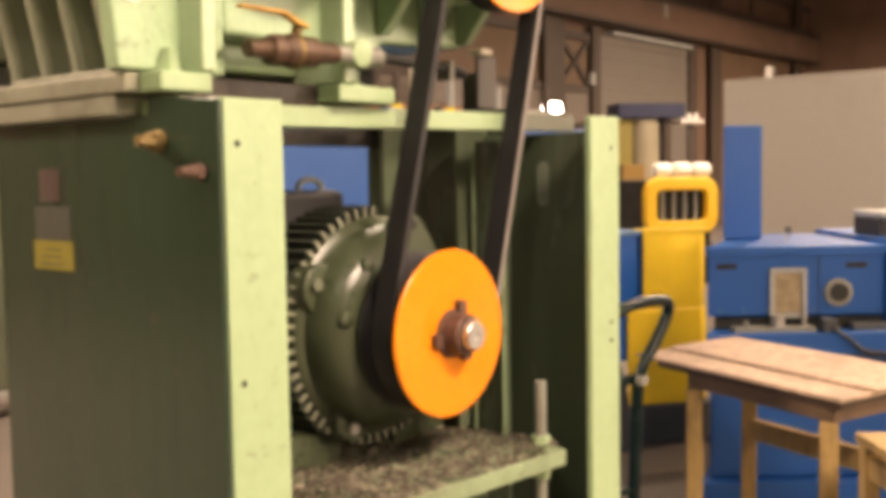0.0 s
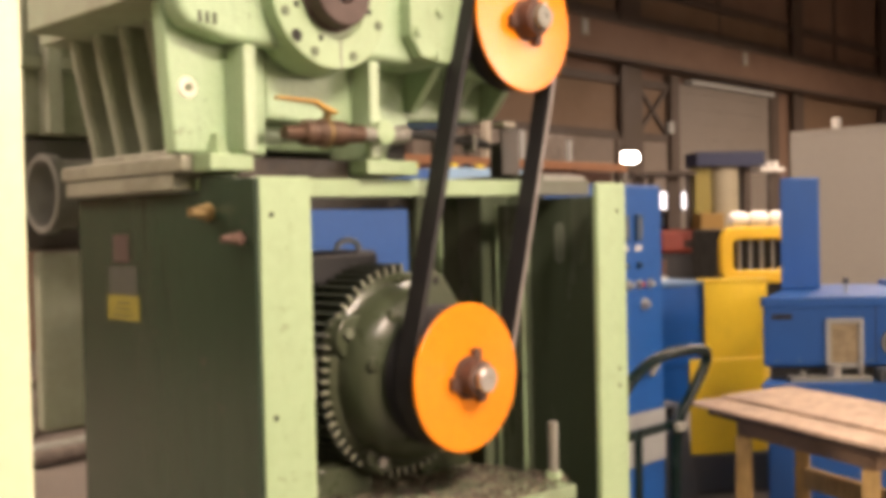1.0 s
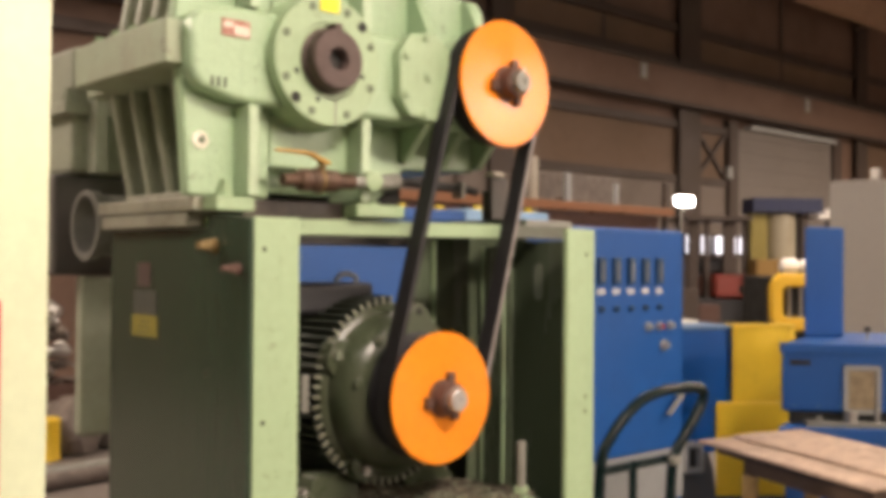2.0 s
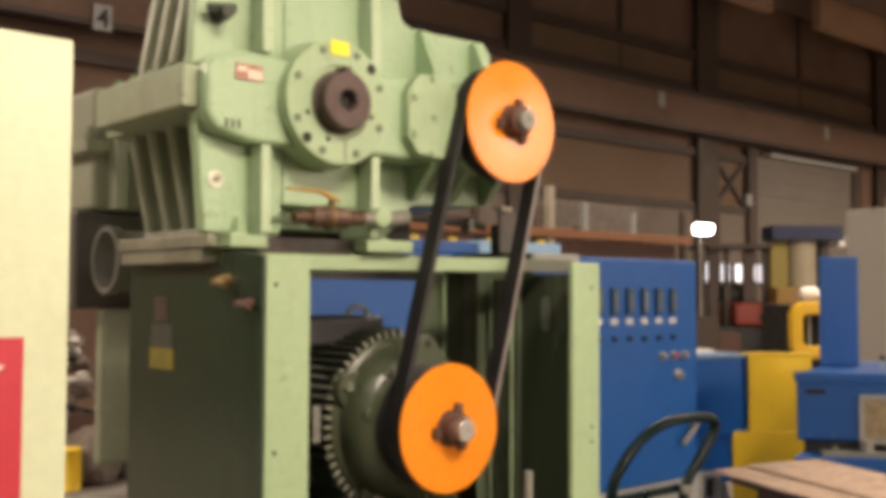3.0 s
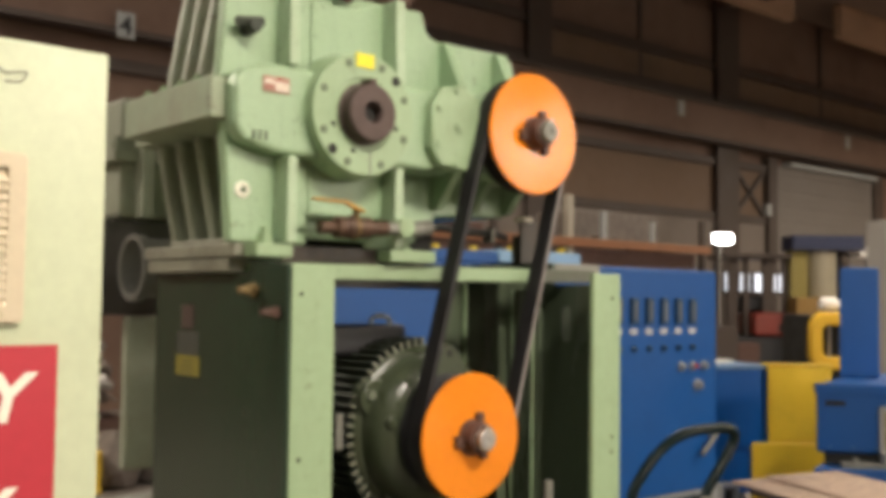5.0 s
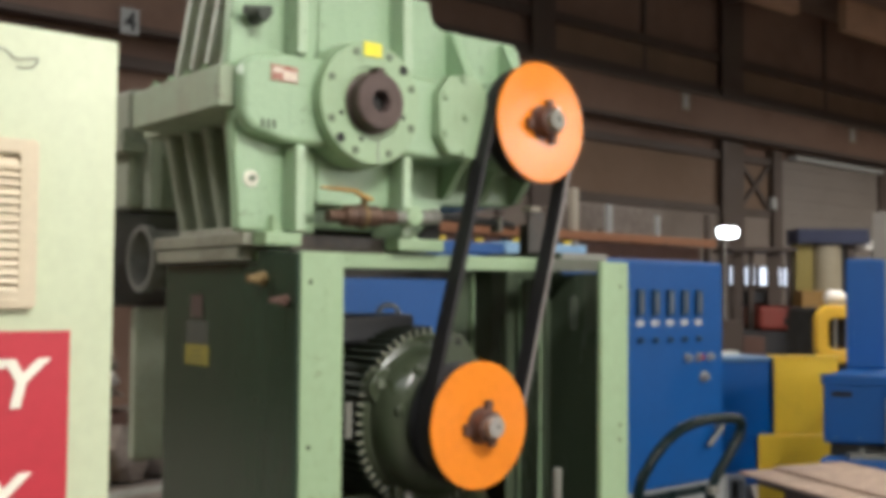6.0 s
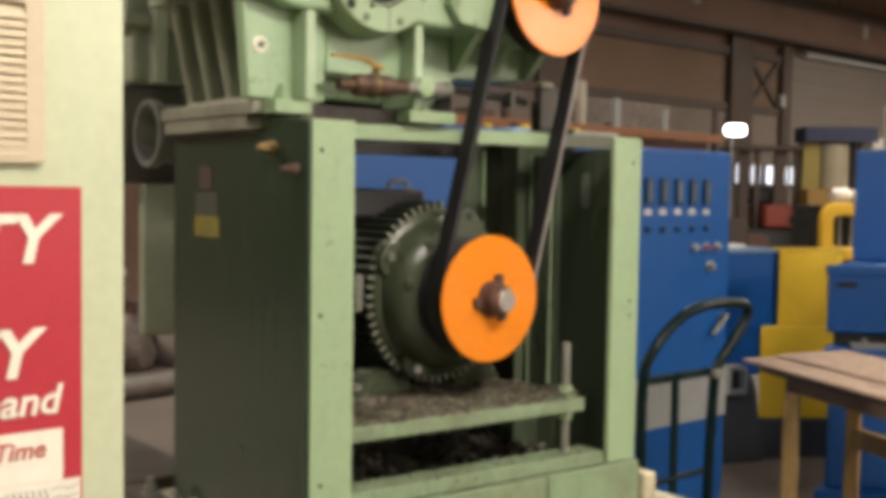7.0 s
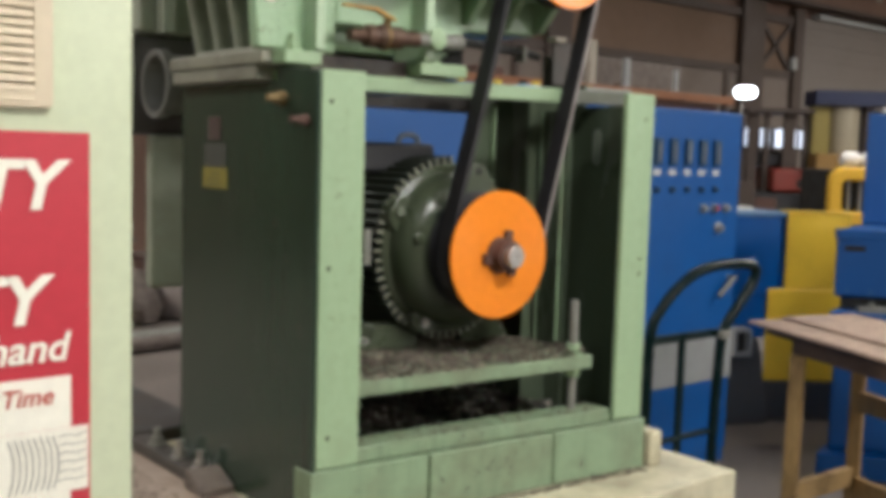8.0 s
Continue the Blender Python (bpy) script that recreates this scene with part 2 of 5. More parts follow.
def prism(bm, outline, axis, a, b):
    """Extrudes an outline of (u, v) along an axis: x takes (y, z), y takes (x, z), z takes (x, y)."""
    def at(u, v, w):
        return {"x": (w, u, v), "y": (u, w, v), "z": (u, v, w)}[axis]
    lo = [bm.verts.new(at(u, v, a)) for u, v in outline]
    hi = [bm.verts.new(at(u, v, b)) for u, v in outline]
    n = len(outline)
    bm.faces.new(lo)
    bm.faces.new(hi[::-1])
    for i in range(n):
        bm.faces.new((lo[i], hi[i], hi[(i + 1) % n], lo[(i + 1) % n]))
    bmesh.ops.recalc_face_normals(bm, faces=bm.faces[:])
    return bm


def lathe(bm, origin, direction, profile, seg=40):
    """Turns a profile of (radius, height) round a line."""
    q = Vector(direction).normalized().to_track_quat("Z", "Y").to_matrix()
    o = Vector(origin)
    rings = []
    for r, h in profile:
        if r < 1e-6:
            rings.append([bm.verts.new(o + q @ Vector((0, 0, h)))])
        else:
            rings.append([bm.verts.new(o + q @ Vector((r * math.cos(2 * math.pi * k / seg), r * math.sin(2 * math.pi * k / seg), h))) for k in range(seg)])
    for A, B in zip(rings, rings[1:]):
        for k in range(seg):
            a, b2 = A[k % len(A)], A[(k + 1) % len(A)]
            c, d = B[(k + 1) % len(B)], B[k % len(B)]
            vs = []
            for v in (a, b2, c, d):
                if v not in vs:
                    vs.append(v)
            if len(vs) > 2:
                bm.faces.new(vs)
    bmesh.ops.recalc_face_normals(bm, faces=bm.faces[:])
    return bm


def cyl(bm, p0, p1, r, r2=None, seg=24):
    d = Vector(p1) - Vector(p0)
    return lathe(bm, p0, d, [(0, 0), (r, 0), (r if r2 is None else r2, d.length), (0, d.length)], seg)


def tube(bm, pts, r, seg=10):
    pts = [Vector(p) for p in pts]
    rings = []
    n = len(pts)
    for i, p in enumerate(pts):
        t = (pts[min(i + 1, n - 1)] - pts[max(i - 1, 0)]).normalized()
        q = t.to_track_quat("Z", "Y").to_matrix()
        rings.append([bm.verts.new(p + q @ Vector((r * math.cos(2 * math.pi * k / seg), r * math.sin(2 * math.pi * k / seg), 0))) for k in range(seg)])
    for A, B in zip(rings, rings[1:]):
        best = min(range(seg), key=lambda s: sum((A[k].co - B[(k + s) % seg].co).length for k in range(0, seg, 3)))
        for k in range(seg):
            bm.faces.new((A[k], A[(k + 1) % seg], B[(k + 1 + best) % seg], B[(k + best) % seg]))
    bm.faces.new(rings[0][::-1])
    bm.faces.new(rings[-1])
    bmesh.ops.recalc_face_normals(bm, faces=bm.faces[:])
    return bm


def smooth_path(pts, n=8):
    """Points of a soft curve through the given ones."""
    p = [Vector(q) for q in pts]
    p = [p[0] * 2 - p[1]] + p + [p[-1] * 2 - p[-2]]
    out = []
    for i in range(1, len(p) - 2):
        for k in range(n):
            t = k / n
            a, b, c, d = p[i - 1], p[i], p[i + 1], p[i + 2]
            out.append(0.5 * ((2 * b) + (c - a) * t + (2 * a - 5 * b + 4 * c - d) * t * t + (3 * b - a - 3 * c + d) * t ** 3))
    out.append(p[-2])
    return out


def B():
    return bmesh.new()


def thing(name, at, label, category, group="", kind=""):
    e = new(name)
    e.empty_display_size = 0.05
    e.location = at
    return tagged(e, label, category, group, kind)


def part(name, bm, material, parent=None, label="", bevel=0.0, soft=True, segs=2):
    """One mesh, built in world places, under a thing or a part."""
    me = bpy.data.meshes.new(name)
    bm.normal_update()
    bm.to_mesh(me)
    bm.free()
    me.materials.append(material)
    ob = new(name, me)
    if soft:
        me.shade_smooth()
        me.set_sharp_from_angle(angle=radians(35))
    if bevel:
        md = ob.modifiers.new("edge", "BEVEL")
        md.width, md.segments, md.limit_method, md.angle_limit = bevel, segs, "ANGLE", radians(40)
        md.harden_normals = True
    if parent is not None:
        ob.parent = parent
        root = parent
        while root.parent:
            root = root.parent
        if root.data is None:
            ob.matrix_parent_inverse = Matrix.Translation(-root.location) if parent is root else Matrix.Identity(4)
    if label:
        ob["label"] = label
    return ob


def setting(name, bm, material, label, category, bevel=0.0):
    return tagged(part(name, bm, material, None, "", bevel, soft=False), label, category, kind="structure")


# ---- hall ----
X0, X1, Y0, Y1, H = -12.0, 34.0, -11.0, 12.0, 8.5
setting("floor", box(B(), X0, X1, Y0, Y1, -0.2, 0.0), M_FLOOR, "worn stained concrete factory floor", "floor")
setting("ceiling", box(B(), X0, X1, Y0, Y1, H, H + 0.2), M_CEIL, "dark unlit factory roof deck", "ceiling")
setting("wall_north", box(B(), X0, X1, Y1, Y1 + 0.25, 0, H), M_WALL, "brown sheet-metal factory wall", "wall")
# south and west walls are unseen, made pale to bounce soft light back
setting("wall_south", box(B(), X0, X1, Y0 - 0.25, Y0, 0, H), M_BOUNCEWALL, "unseen pale factory wall that bounces light", "wall")
setting("wall_east", box(B(), X1, X1 + 0.25, Y0, Y1, 0, H), M_WALL, "brown sheet-metal factory wall", "wall")
setting("wall_west", box(B(), X0 - 0.25, X0, Y0, Y1, 0, H), M_BOUNCEWALL, "unseen pale factory wall that bounces light", "wall")
# unseen glowing panes, added so the orange discs have a glare to reflect
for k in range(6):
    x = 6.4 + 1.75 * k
    hw = tagged(new("window_%d" % (k + 11)), "unseen high window added for the glare on the discs", "window", kind="structure")
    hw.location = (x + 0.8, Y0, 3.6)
    part("pane", box(B(), x, x + 1.62, Y0 + 0.03, Y0 + 0.04, 3.15, 4.05), M_GLARE_PANE, hw, "bright pane")
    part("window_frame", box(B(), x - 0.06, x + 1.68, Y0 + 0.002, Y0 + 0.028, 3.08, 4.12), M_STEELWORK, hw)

# ---- added lamps of the hall, all out of view ----
def high_bay(at, watts, size=(1.2, 0.5)):
    x, y, z = at
    t = thing("high_bay_lamp", (x, y, z), "added white high-bay lamp under the roof, out of view", "lamp", "high-bay lamps of the hall")
    part("housing", box(B(), x - size[0] / 2, x + size[0] / 2, y - size[1] / 2, y + size[1] / 2, z + 0.02, z + 0.12), M_WHITE, t, bevel=0.02)
    part("diffuser", box(B(), x - size[0] / 2 + 0.04, x + size[0] / 2 - 0.04, y - size[1] / 2 + 0.04, y + size[1] / 2 - 0.04, z + 0.004, z + 0.018), M_LAMP, t, "glowing diffuser")
    part("rod", cyl(B(), (x, y, z + 0.12), (x, y, H), 0.012, seg=8), M_STEELWORK, t)
    area_lamp("lamp_light", (x, y, z - 0.02), (x, y, 0), size, watts, WARM)


for at, w in LAMPS:
    high_bay(at, w)


def flood_lamp(at, watts, aim=(0.3, 0.0, 1.4)):
    """An unseen floodlight added on a post, its glass turned to the machine."""
    x, y, z = at
    m = look(at, aim)
    t = thing("flood_lamp", (x, y, 0), "unseen grey floodlight added on a steel post", "lamp", "floodlights of the hall")
    shell = box(B(), -0.72, 0.72, -0.37, 0.37, 0.012, 0.14)
    shell.transform(m)
    part("housing", shell, M_GREY, t, bevel=0.02)
    glass = box(B(), -0.7, 0.7, -0.35, 0.35, 0.002, 0.01)
    glass.transform(m)
    part("diffuser", glass, M_WHITE, t, "white diffuser")
    part("post", cyl(B(), (x, y - 0.1, 0.01), (x, y - 0.1, z - 0.3), 0.04, seg=12), M_STEELWORK, t)
    part("base_plate", box(B(), x - 0.25, x + 0.25, y - 0.35, y + 0.15, 0.0, 0.012), M_STEELWORK, t)
    lens = look(at, aim)
    area_lamp("lamp_light", tuple(lens @ Vector((0, 0, -0.02))), aim, (1.4, 0.7), watts, WARM)


for at, w in FLOODS:
    flood_lamp(at, w)


# ---- shared small helpers ----
def piece(name, mesh, m, parent, label=""):
    """A part that shares its mesh with others; m is its pose in the world."""
    ob = new(name, mesh)
    ob.parent = parent
    root = parent
    while root.parent:
        root = root.parent
    if parent is root and root.data is None:
        ob.matrix_parent_inverse = Matrix.Translation(-root.location)
    ob.matrix_basis = m
    if label:
        ob["label"] = label
    return ob


def mesh_of(name, bm, material, soft=True):
    me = bpy.data.meshes.new(name)
    bm.normal_update()
    bm.to_mesh(me)
    bm.free()
    me.materials.append(material)
    if soft:
        me.shade_smooth()
        me.set_sharp_from_angle(angle=radians(35))
    return me


def turned(bm, at, deg):
    """Turns a mesh built about the origin and sets it at a place."""
    bm.transform(pose(at[0], at[1], at[2] if len(at) > 2 else 0, 0, 0, deg))
    return bm


def rounded(w, h, r, n=5, cx=0.0, cz=0.0):
    """Outline of a rounded rectangle round (cx, cz)."""
    out = []
    for k, (sx, sz) in enumerate(((1, 1), (-1, 1), (-1, -1), (1, -1))):
        for i in range(n + 1):
            a = math.pi / 2 * (k + i / n)
            out.append((cx + sx * (w / 2 - r) + r * math.cos(a), cz + sz * (h / 2 - r) + r * math.sin(a)))
    return out


def ring(bm, outer, inner, axis, a, b):
    """A frame between two outlines of equal length."""
    def at(p, w):
        return {"x": (w, p[0], p[1]), "y": (p[0], w, p[1]), "z": (p[0], p[1], w)}[axis]
    n = len(outer)
    L = [[bm.verts.new(at(p, w)) for p in o] for o, w in ((outer, a), (inner, a), (inner, b), (outer, b))]
    for i in range(n):
        j = (i + 1) % n
        for q in range(4):
            P, Q = L[q], L[(q + 1) % 4]
            bm.faces.new((P[i], P[j], Q[j], Q[i]))
    bmesh.ops.recalc_face_normals(bm, faces=bm.faces[:])
    return bm


def hexbolt(r=0.008, h=0.006):
    bm = B()
    lathe(bm, (0, 0, 0), (0, -1, 0), [(0, 0), (r * 1.35, 0), (r * 1.35, h * 0.25), (r, h * 0.25), (r, h), (0, h)], 6)
    return bm


BOLT_GREEN = mesh_of("bolt", hexbolt(), M_GREEN, False)
BOLT_STEEL = mesh_of("bolt", hexbolt(), M_STEEL, False)
BOLT_DARK = mesh_of("bolt", hexbolt(), M_RUST, False)


def debris(name, n, area, z, size, material, label, seed, heap=0.0, lean=0.0):
    """Loose chips and grit lying on a surface, in one mesh."""
    rnd = random.Random(seed)
    verts, faces = [], []
    for _ in range(n):
        x, y = rnd.uniform(area[0], area[1]), rnd.uniform(area[2], area[3])
        y += lean * x
        s = size * rnd.uniform(0.35, 1.0) * (1.8 if rnd.random() < 0.06 else 1)
        zz = z + heap * max(0, noise.noise((x * 9, y * 9, seed))) + 0.1 * s
        a, tilt = rnd.uniform(0, 6.28), rnd.uniform(-0.5, 0.5)
        m = Matrix.Translation((x, y, zz + 0.2 * s)) @ Euler((tilt, tilt * 0.7, a)).to_matrix().to_4x4()
        k = len(verts)
        for p in ((-1, -0.5, -0.2), (1, -0.4, -0.25), (0.8, 0.6, -0.2), (-0.9, 0.5, -0.25), (0.1, 0, 0.35)):
            verts.append(tuple(m @ Vector((p[0] * s, p[1] * s, p[2] * s))))
        faces += [(k, k + 1, k + 4), (k + 1, k + 2, k + 4), (k + 2, k + 3, k + 4), (k + 3, k, k + 4), (k + 3, k + 2, k + 1, k)]
    me = bpy.data.meshes.new(name)
    me.from_pydata(verts, [], faces)
    me.materials.append(material)
    return tagged(new(name, me), label, "dirt", kind="stuff")


# ---- machine bed ----
M_DUSTBED = paint("dusty_pink_bed_paint", (0.33, 0.26, 0.205), 0.65, dirt=(0.10, 0.075, 0.06), amount=0.55, scale=11, bump=0.5)
bed = thing("machine_bed", (0.3, 0.3, 0.0), "cream painted steel machine bed with a dirty top", "machine bed")
part("deck_end", box(B(), -0.42, -0.0145, -0.19, 0.655, 0.70, 0.8285), M_DUSTBED, bed, "deck end brown with dirt", bevel=0.004)
part("deck", box(B(), -0.012, 0.92, -0.2, 0.66, 0.70, 0.828), M_SKID, bed, bevel=0.006)
part("plinth", box(B(), -0.38, 0.88, -0.16, 0.62, 0.0, 0.70), M_SKID, bed, bevel=0.006)
part("end_block", box(B(), 0.775, 0.815, -0.085, -0.03, 0.829, 0.905), M_SKID, bed, "cream end block", bevel=0.008)

# ---- drive stand: its front runs from (0, 0) to (0.747, -0.065) ----
SLOPE = -0.065 / 0.747
stand = thing("drive_stand", (0.37, 0.25, 0.828), "light green steel drive stand with dark green side panels", "machine stand")


def skewed(bm):
    """Lets the front run as it does, sheared along x."""
    for v in bm.verts:
        v.co.y += SLOPE * v.co.x
    return bm


M_RAIL_END = paint("olive_stained_rail", (0.085, 0.092, 0.062), 0.4, dirt=(0.06, 0.05, 0.035), amount=0.5, scale=14, bump=0.3)
fl = part("front_post", skewed(box(B(), 0.0, 0.0815, 0.0, 0.035, 0.937, 1.607)), M_GREEN, stand, bevel=0.002)
fr = part("front_post", skewed(box(B(), 0.683, 0.760, 0.0, 0.012, 0.937, 1.606)), M_GREEN, stand, bevel=0.003)
for a, b, m, lb in ((0.004, 0.672, M_GREEN, "worn pale green rail"), (0.6735, 0.83, M_RAIL_END, "olive stained end of the rail")):
    rail = skewed(box(B(), a, b, 0.137, 0.165, 1.5825, 1.611))
    for v in rail.verts:
        v.co.z += 0.008 * v.co.x
    part("top_rail", rail, m, stand, lb, bevel=0.002)
for a, b in ((-0.012, 0.2245), (0.2295, 0.5175), (0.5225, 0.768)):
    part("base_panel", skewed(box(B(), a, b, -0.006, 0.05, 0.829, 0.9345)), M_GREEN_WORN, stand, bevel=0.003)
part("base_lip", skewed(box(B(), 0.082, 0.675, 0.004, 0.07, 0.937, 0.964)), M_GREEN_WORN, stand, bevel=0.002)
part("side_panel", prism(B(), [(0.0, 0.83), (0.5, 0.83), (0.5, 1.5925), (0.135, 1.5925), (0.130, 1.6165), (0.0, 1.605)], "x", -0.008, -0.001), M_SIDE, stand, "dark green panel", bevel=0.0015)
part("side_panel", prism(B(), [(-0.048, 0.83), (0.5, 0.83), (0.5, 1.632), (0.125, 1.632), (0.125, 1.5845), (-0.048, 1.5845)], "x", 0.752, 0.763), M_DARK, stand, "dark green panel", bevel=0.0015)
M_SCUFF = paint("rubbed_grey_green_paint", (0.17, 0.19, 0.145), 0.35, dirt=(0.05, 0.062, 0.042), amount=0.7, scale=30, stretch=(3, 3, 0.6))
part("scuff", prism(B(), rounded(0.024, 0.078, 0.012, 5, 0.08, 1.498), "x", 0.7512, 0.7518), M_SCUFF, stand, "pale rubbed scuff on the dark panel")
# back panels and stiffener carry the inner shade in their paint colour
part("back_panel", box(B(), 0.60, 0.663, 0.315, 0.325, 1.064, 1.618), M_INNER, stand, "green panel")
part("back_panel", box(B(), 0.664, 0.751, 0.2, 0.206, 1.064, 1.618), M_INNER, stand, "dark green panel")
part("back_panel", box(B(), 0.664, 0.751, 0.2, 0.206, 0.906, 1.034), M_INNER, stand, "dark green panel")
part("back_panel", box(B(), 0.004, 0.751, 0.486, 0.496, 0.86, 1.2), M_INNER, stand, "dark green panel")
part("stand_floor", box(B(), 0.004, 0.745, 0.06, 0.484, 0.87, 0.905), M_DARK, stand)
ip = part("inner_post", skewed(box(B(), 0.688, 0.694, 0.185, 0.24, 1.063, 1.572)), M_DARK, stand, "dark green flange post", bevel=0.001)
# paler strips along both edges of the dark face
for y in (0.1795, 0.241):
    part("flange_edge", skewed(box(B(), 0.6845, 0.695, y, y + 0.0045, 1.063, 1.572)), M_GREEN_WORN, ip, "pale green flange edge", bevel=0.001)
part("inner_rod", box(B(), 0.650, 0.656, 0.30, 0.31, 1.2, 1.585), M_GREEN, stand, "thin light green rod")
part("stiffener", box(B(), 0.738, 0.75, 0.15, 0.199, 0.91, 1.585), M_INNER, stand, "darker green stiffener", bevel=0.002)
part("rear_rail", box(B(), 0.01, 0.74, 0.44, 0.48, 1.572, 1.632), M_DARKSTEEL, stand)
M_EDGE_STRIP = paint("black_brown_strip", (0.035, 0.026, 0.018), 0.45, dirt=(0.11, 0.08, 0.05), amount=0.5, scale=30, bump=0.5)
tp = part("top_plate", box(B(), -0.03, 0.41, 0.166, 0.5, 1.594, 1.618), M_PLATE, stand, "dull steel top plate", bevel=0.003)
part("top_plate", box(B(), -0.035, 0.40, 0.136, 0.505, 1.6195, 1.644), M_PLATE, stand, "dull steel top plate", bevel=0.004)
# black-brown strip along the plate front between the feet
part("plate_edge_strip", box(B(), 0.058, 0.27, 0.130, 0.1358, 1.613, 1.6435), M_EDGE_STRIP, stand, "black-brown strip on the plate edge", bevel=0.002)
part("rear_beam", box(B(), 0.742, 0.80, 0.40, 0.50, 1.594, 1.632), M_DARKSTEEL, stand, "dark steel beam under the reducer", bevel=0.003)
for x, z in ((0.017, 1.555), (0.017, 1.279), (0.02, 0.99)):
    piece("bolt_hole", mesh_of("bolt_hole", lathe(B(), (0, 0, 0), (0, -1, 0), [(0, 0), (0.004, 0), (0.004, 0.001), (0, 0.001)], 12), M_DARKHOLE), pose(x, SLOPE * x - 0.0005, z), stand, "dark bolt hole")
for x, z in ((0.735, 1.555), (0.735, 1.27), (0.735, 1.24)):
    piece("bolt_hole", mesh_of("bolt_hole", lathe(B(), (0, 0, 0), (0, -1, 0), [(0, 0), (0.0035, 0), (0.0035, 0.001), (0, 0.001)], 12), M_DARKHOLE), pose(x, SLOPE * x - 0.0005, z), stand, "dark bolt hole")
# labels and fittings of the side panel
M_OLIVE_INK = paint("faded_olive_print", (0.09, 0.08, 0.02), 0.5, amount=0.3, scale=60)
part("warning_label", box(B(), -0.0095, -0.0082, 0.308, 0.405, 1.397, 1.436), paint("faded_yellow_label", (0.21, 0.175, 0.012), 0.6, amount=0.35, scale=45), stand, "faded yellow warning label")
part("warning_label", box(B(), -0.0095, -0.0082, 0.312, 0.40, 1.4365, 1.482), paint("faded_grey_label", (0.04, 0.042, 0.031), 0.6, amount=0.3, scale=30), stand, "worn grey label")
part("warning_label", box(B(), -0.0095, -0.0082, 0.335, 0.385, 1.488, 1.532), paint("faded_red_label", (0.058, 0.034, 0.028), 0.5, amount=0.4, scale=30), stand, "faded red label")
for k in range(3):
    part("label_line", box(B(), -0.0101, -0.0096, 0.335, 0.39 - 0.008 * k, 1.403 + 0.010 * k, 1.406 + 0.010 * k), M_OLIVE_INK, stand, "dark print on the label")
for y, z, r in ((0.108, 1.561, 0.010), (0.032, 1.524, 0.0075)):
    f = part("hose_fitting", lathe(B(), (-0.008, y, z), (-1, 0, 0), [(0, 0), (r * 1.3, 0), (r * 1.3, 0.006), (r, 0.007), (r, 0.018), (r * 0.7, 0.02), (r * 0.7, 0.032), (0, 0.032)], 16), M_BRASS if y > 0.1 else M_RUST, stand, "tarnished hose fitting")
    part("elbow", tube(B(), smooth_path([(-0.03, y, z), (-0.036, y - 0.012, z - 0.002), (-0.03, y - 0.03, z - 0.004)], 4), r * 0.55, 8), M_BRASS if y > 0.1 else M_RUST, f)
# foot flange beside the stand
part("foot_flange", box(B(), -0.058, -0.009, 0.335, 0.655, 0.829, 0.853), M_DARKSTEEL, stand, "black-brown steel foot flange", bevel=0.003)
part("foot_gusset", prism(B(), [(0.262, 0.829), (0.334, 0.829), (0.334, 0.866), (0.318, 0.866), (0.262, 0.842)], "x", -0.078, -0.0095), M_DIRTY, stand, "dirty brown gusset", bevel=0.003)
for y in (0.36, 0.45, 0.56):
    c = part("anchor_bolt", lathe(B(), (-0.032, y, 0.853), (0, 0, 1), [(0, 0), (0.019, 0), (0.019, 0.004), (0.013, 0.004), (0.013, 0.017), (0.008, 0.017), (0.008, 0.036), (0, 0.036)], 12), M_STEEL if y < 0.5 else M_DULL, stand, "steel anchor bolt with a nut")
stringer = thing("base_stringer", (0.05, 0.95, 0.0), "black-brown steel base beam running back from the bed", "steel beam")
part("beam", box(B(), -0.058, 0.14, 0.665, 1.9, 0.70, 0.853), M_DARKSTEEL, stringer, bevel=0.004)
part("leg", box(B(), -0.02, 0.10, 1.2, 1.35, 0.0, 0.70), M_DARKSTEEL, stringer, bevel=0.004)
part("leg", box(B(), -0.02, 0.10, 1.74, 1.86, 0.0, 0.70), M_DARKSTEEL, stringer, bevel=0.004)

# ---- motor and its shelf ----
MX, MZ = 0.428, 1.283
shelf = thing("motor_shelf", (0.4, 0.2, 1.05), "light green steel motor shelf strewn with dirt", "shelf")
part("plate", skewed(box(B(), 0.0835, 0.626, 0.009, 0.47, 1.052, 1.078)), M_GREEN_WORN, shelf, bevel=0.002)
part("bracket", skewed(box(B(), 0.082, 0.10, 0.036, 0.06, 1.025, 1.0515)), M_GREEN, shelf)
for y in (-0.012, 0.36):
    r = part("threaded_rod", cyl(B(), (0.604, y, 0.906), (0.604, y, 1.187), 0.009, seg=12), M_DULL, shelf, "dull threaded rod")
    part("nut", lathe(B(), (0.604, y, 1.078), (0, 0, 1), [(0, 0), (0.022, 0), (0.022, 0.004), (0.015, 0.004), (0.015, 0.022), (0, 0.022)], 6), M_GREEN, r)
    part("nut", lathe(B(), (0.604, y, 1.0515), (0, 0, -1), [(0, 0), (0.022, 0), (0.022, 0.004), (0.015, 0.004), (0.015, 0.02), (0, 0.02)], 6), M_GREEN, r)
M_GREEN_DULL = paint("dull_green_bolt", (0.16, 0.18, 0.13), 0.4, amount=0.4, scale=50)
motor = thing("electric_motor", (MX, 0.3, 1.062), "dark green finned electric motor on a steel shelf", "electric motor")
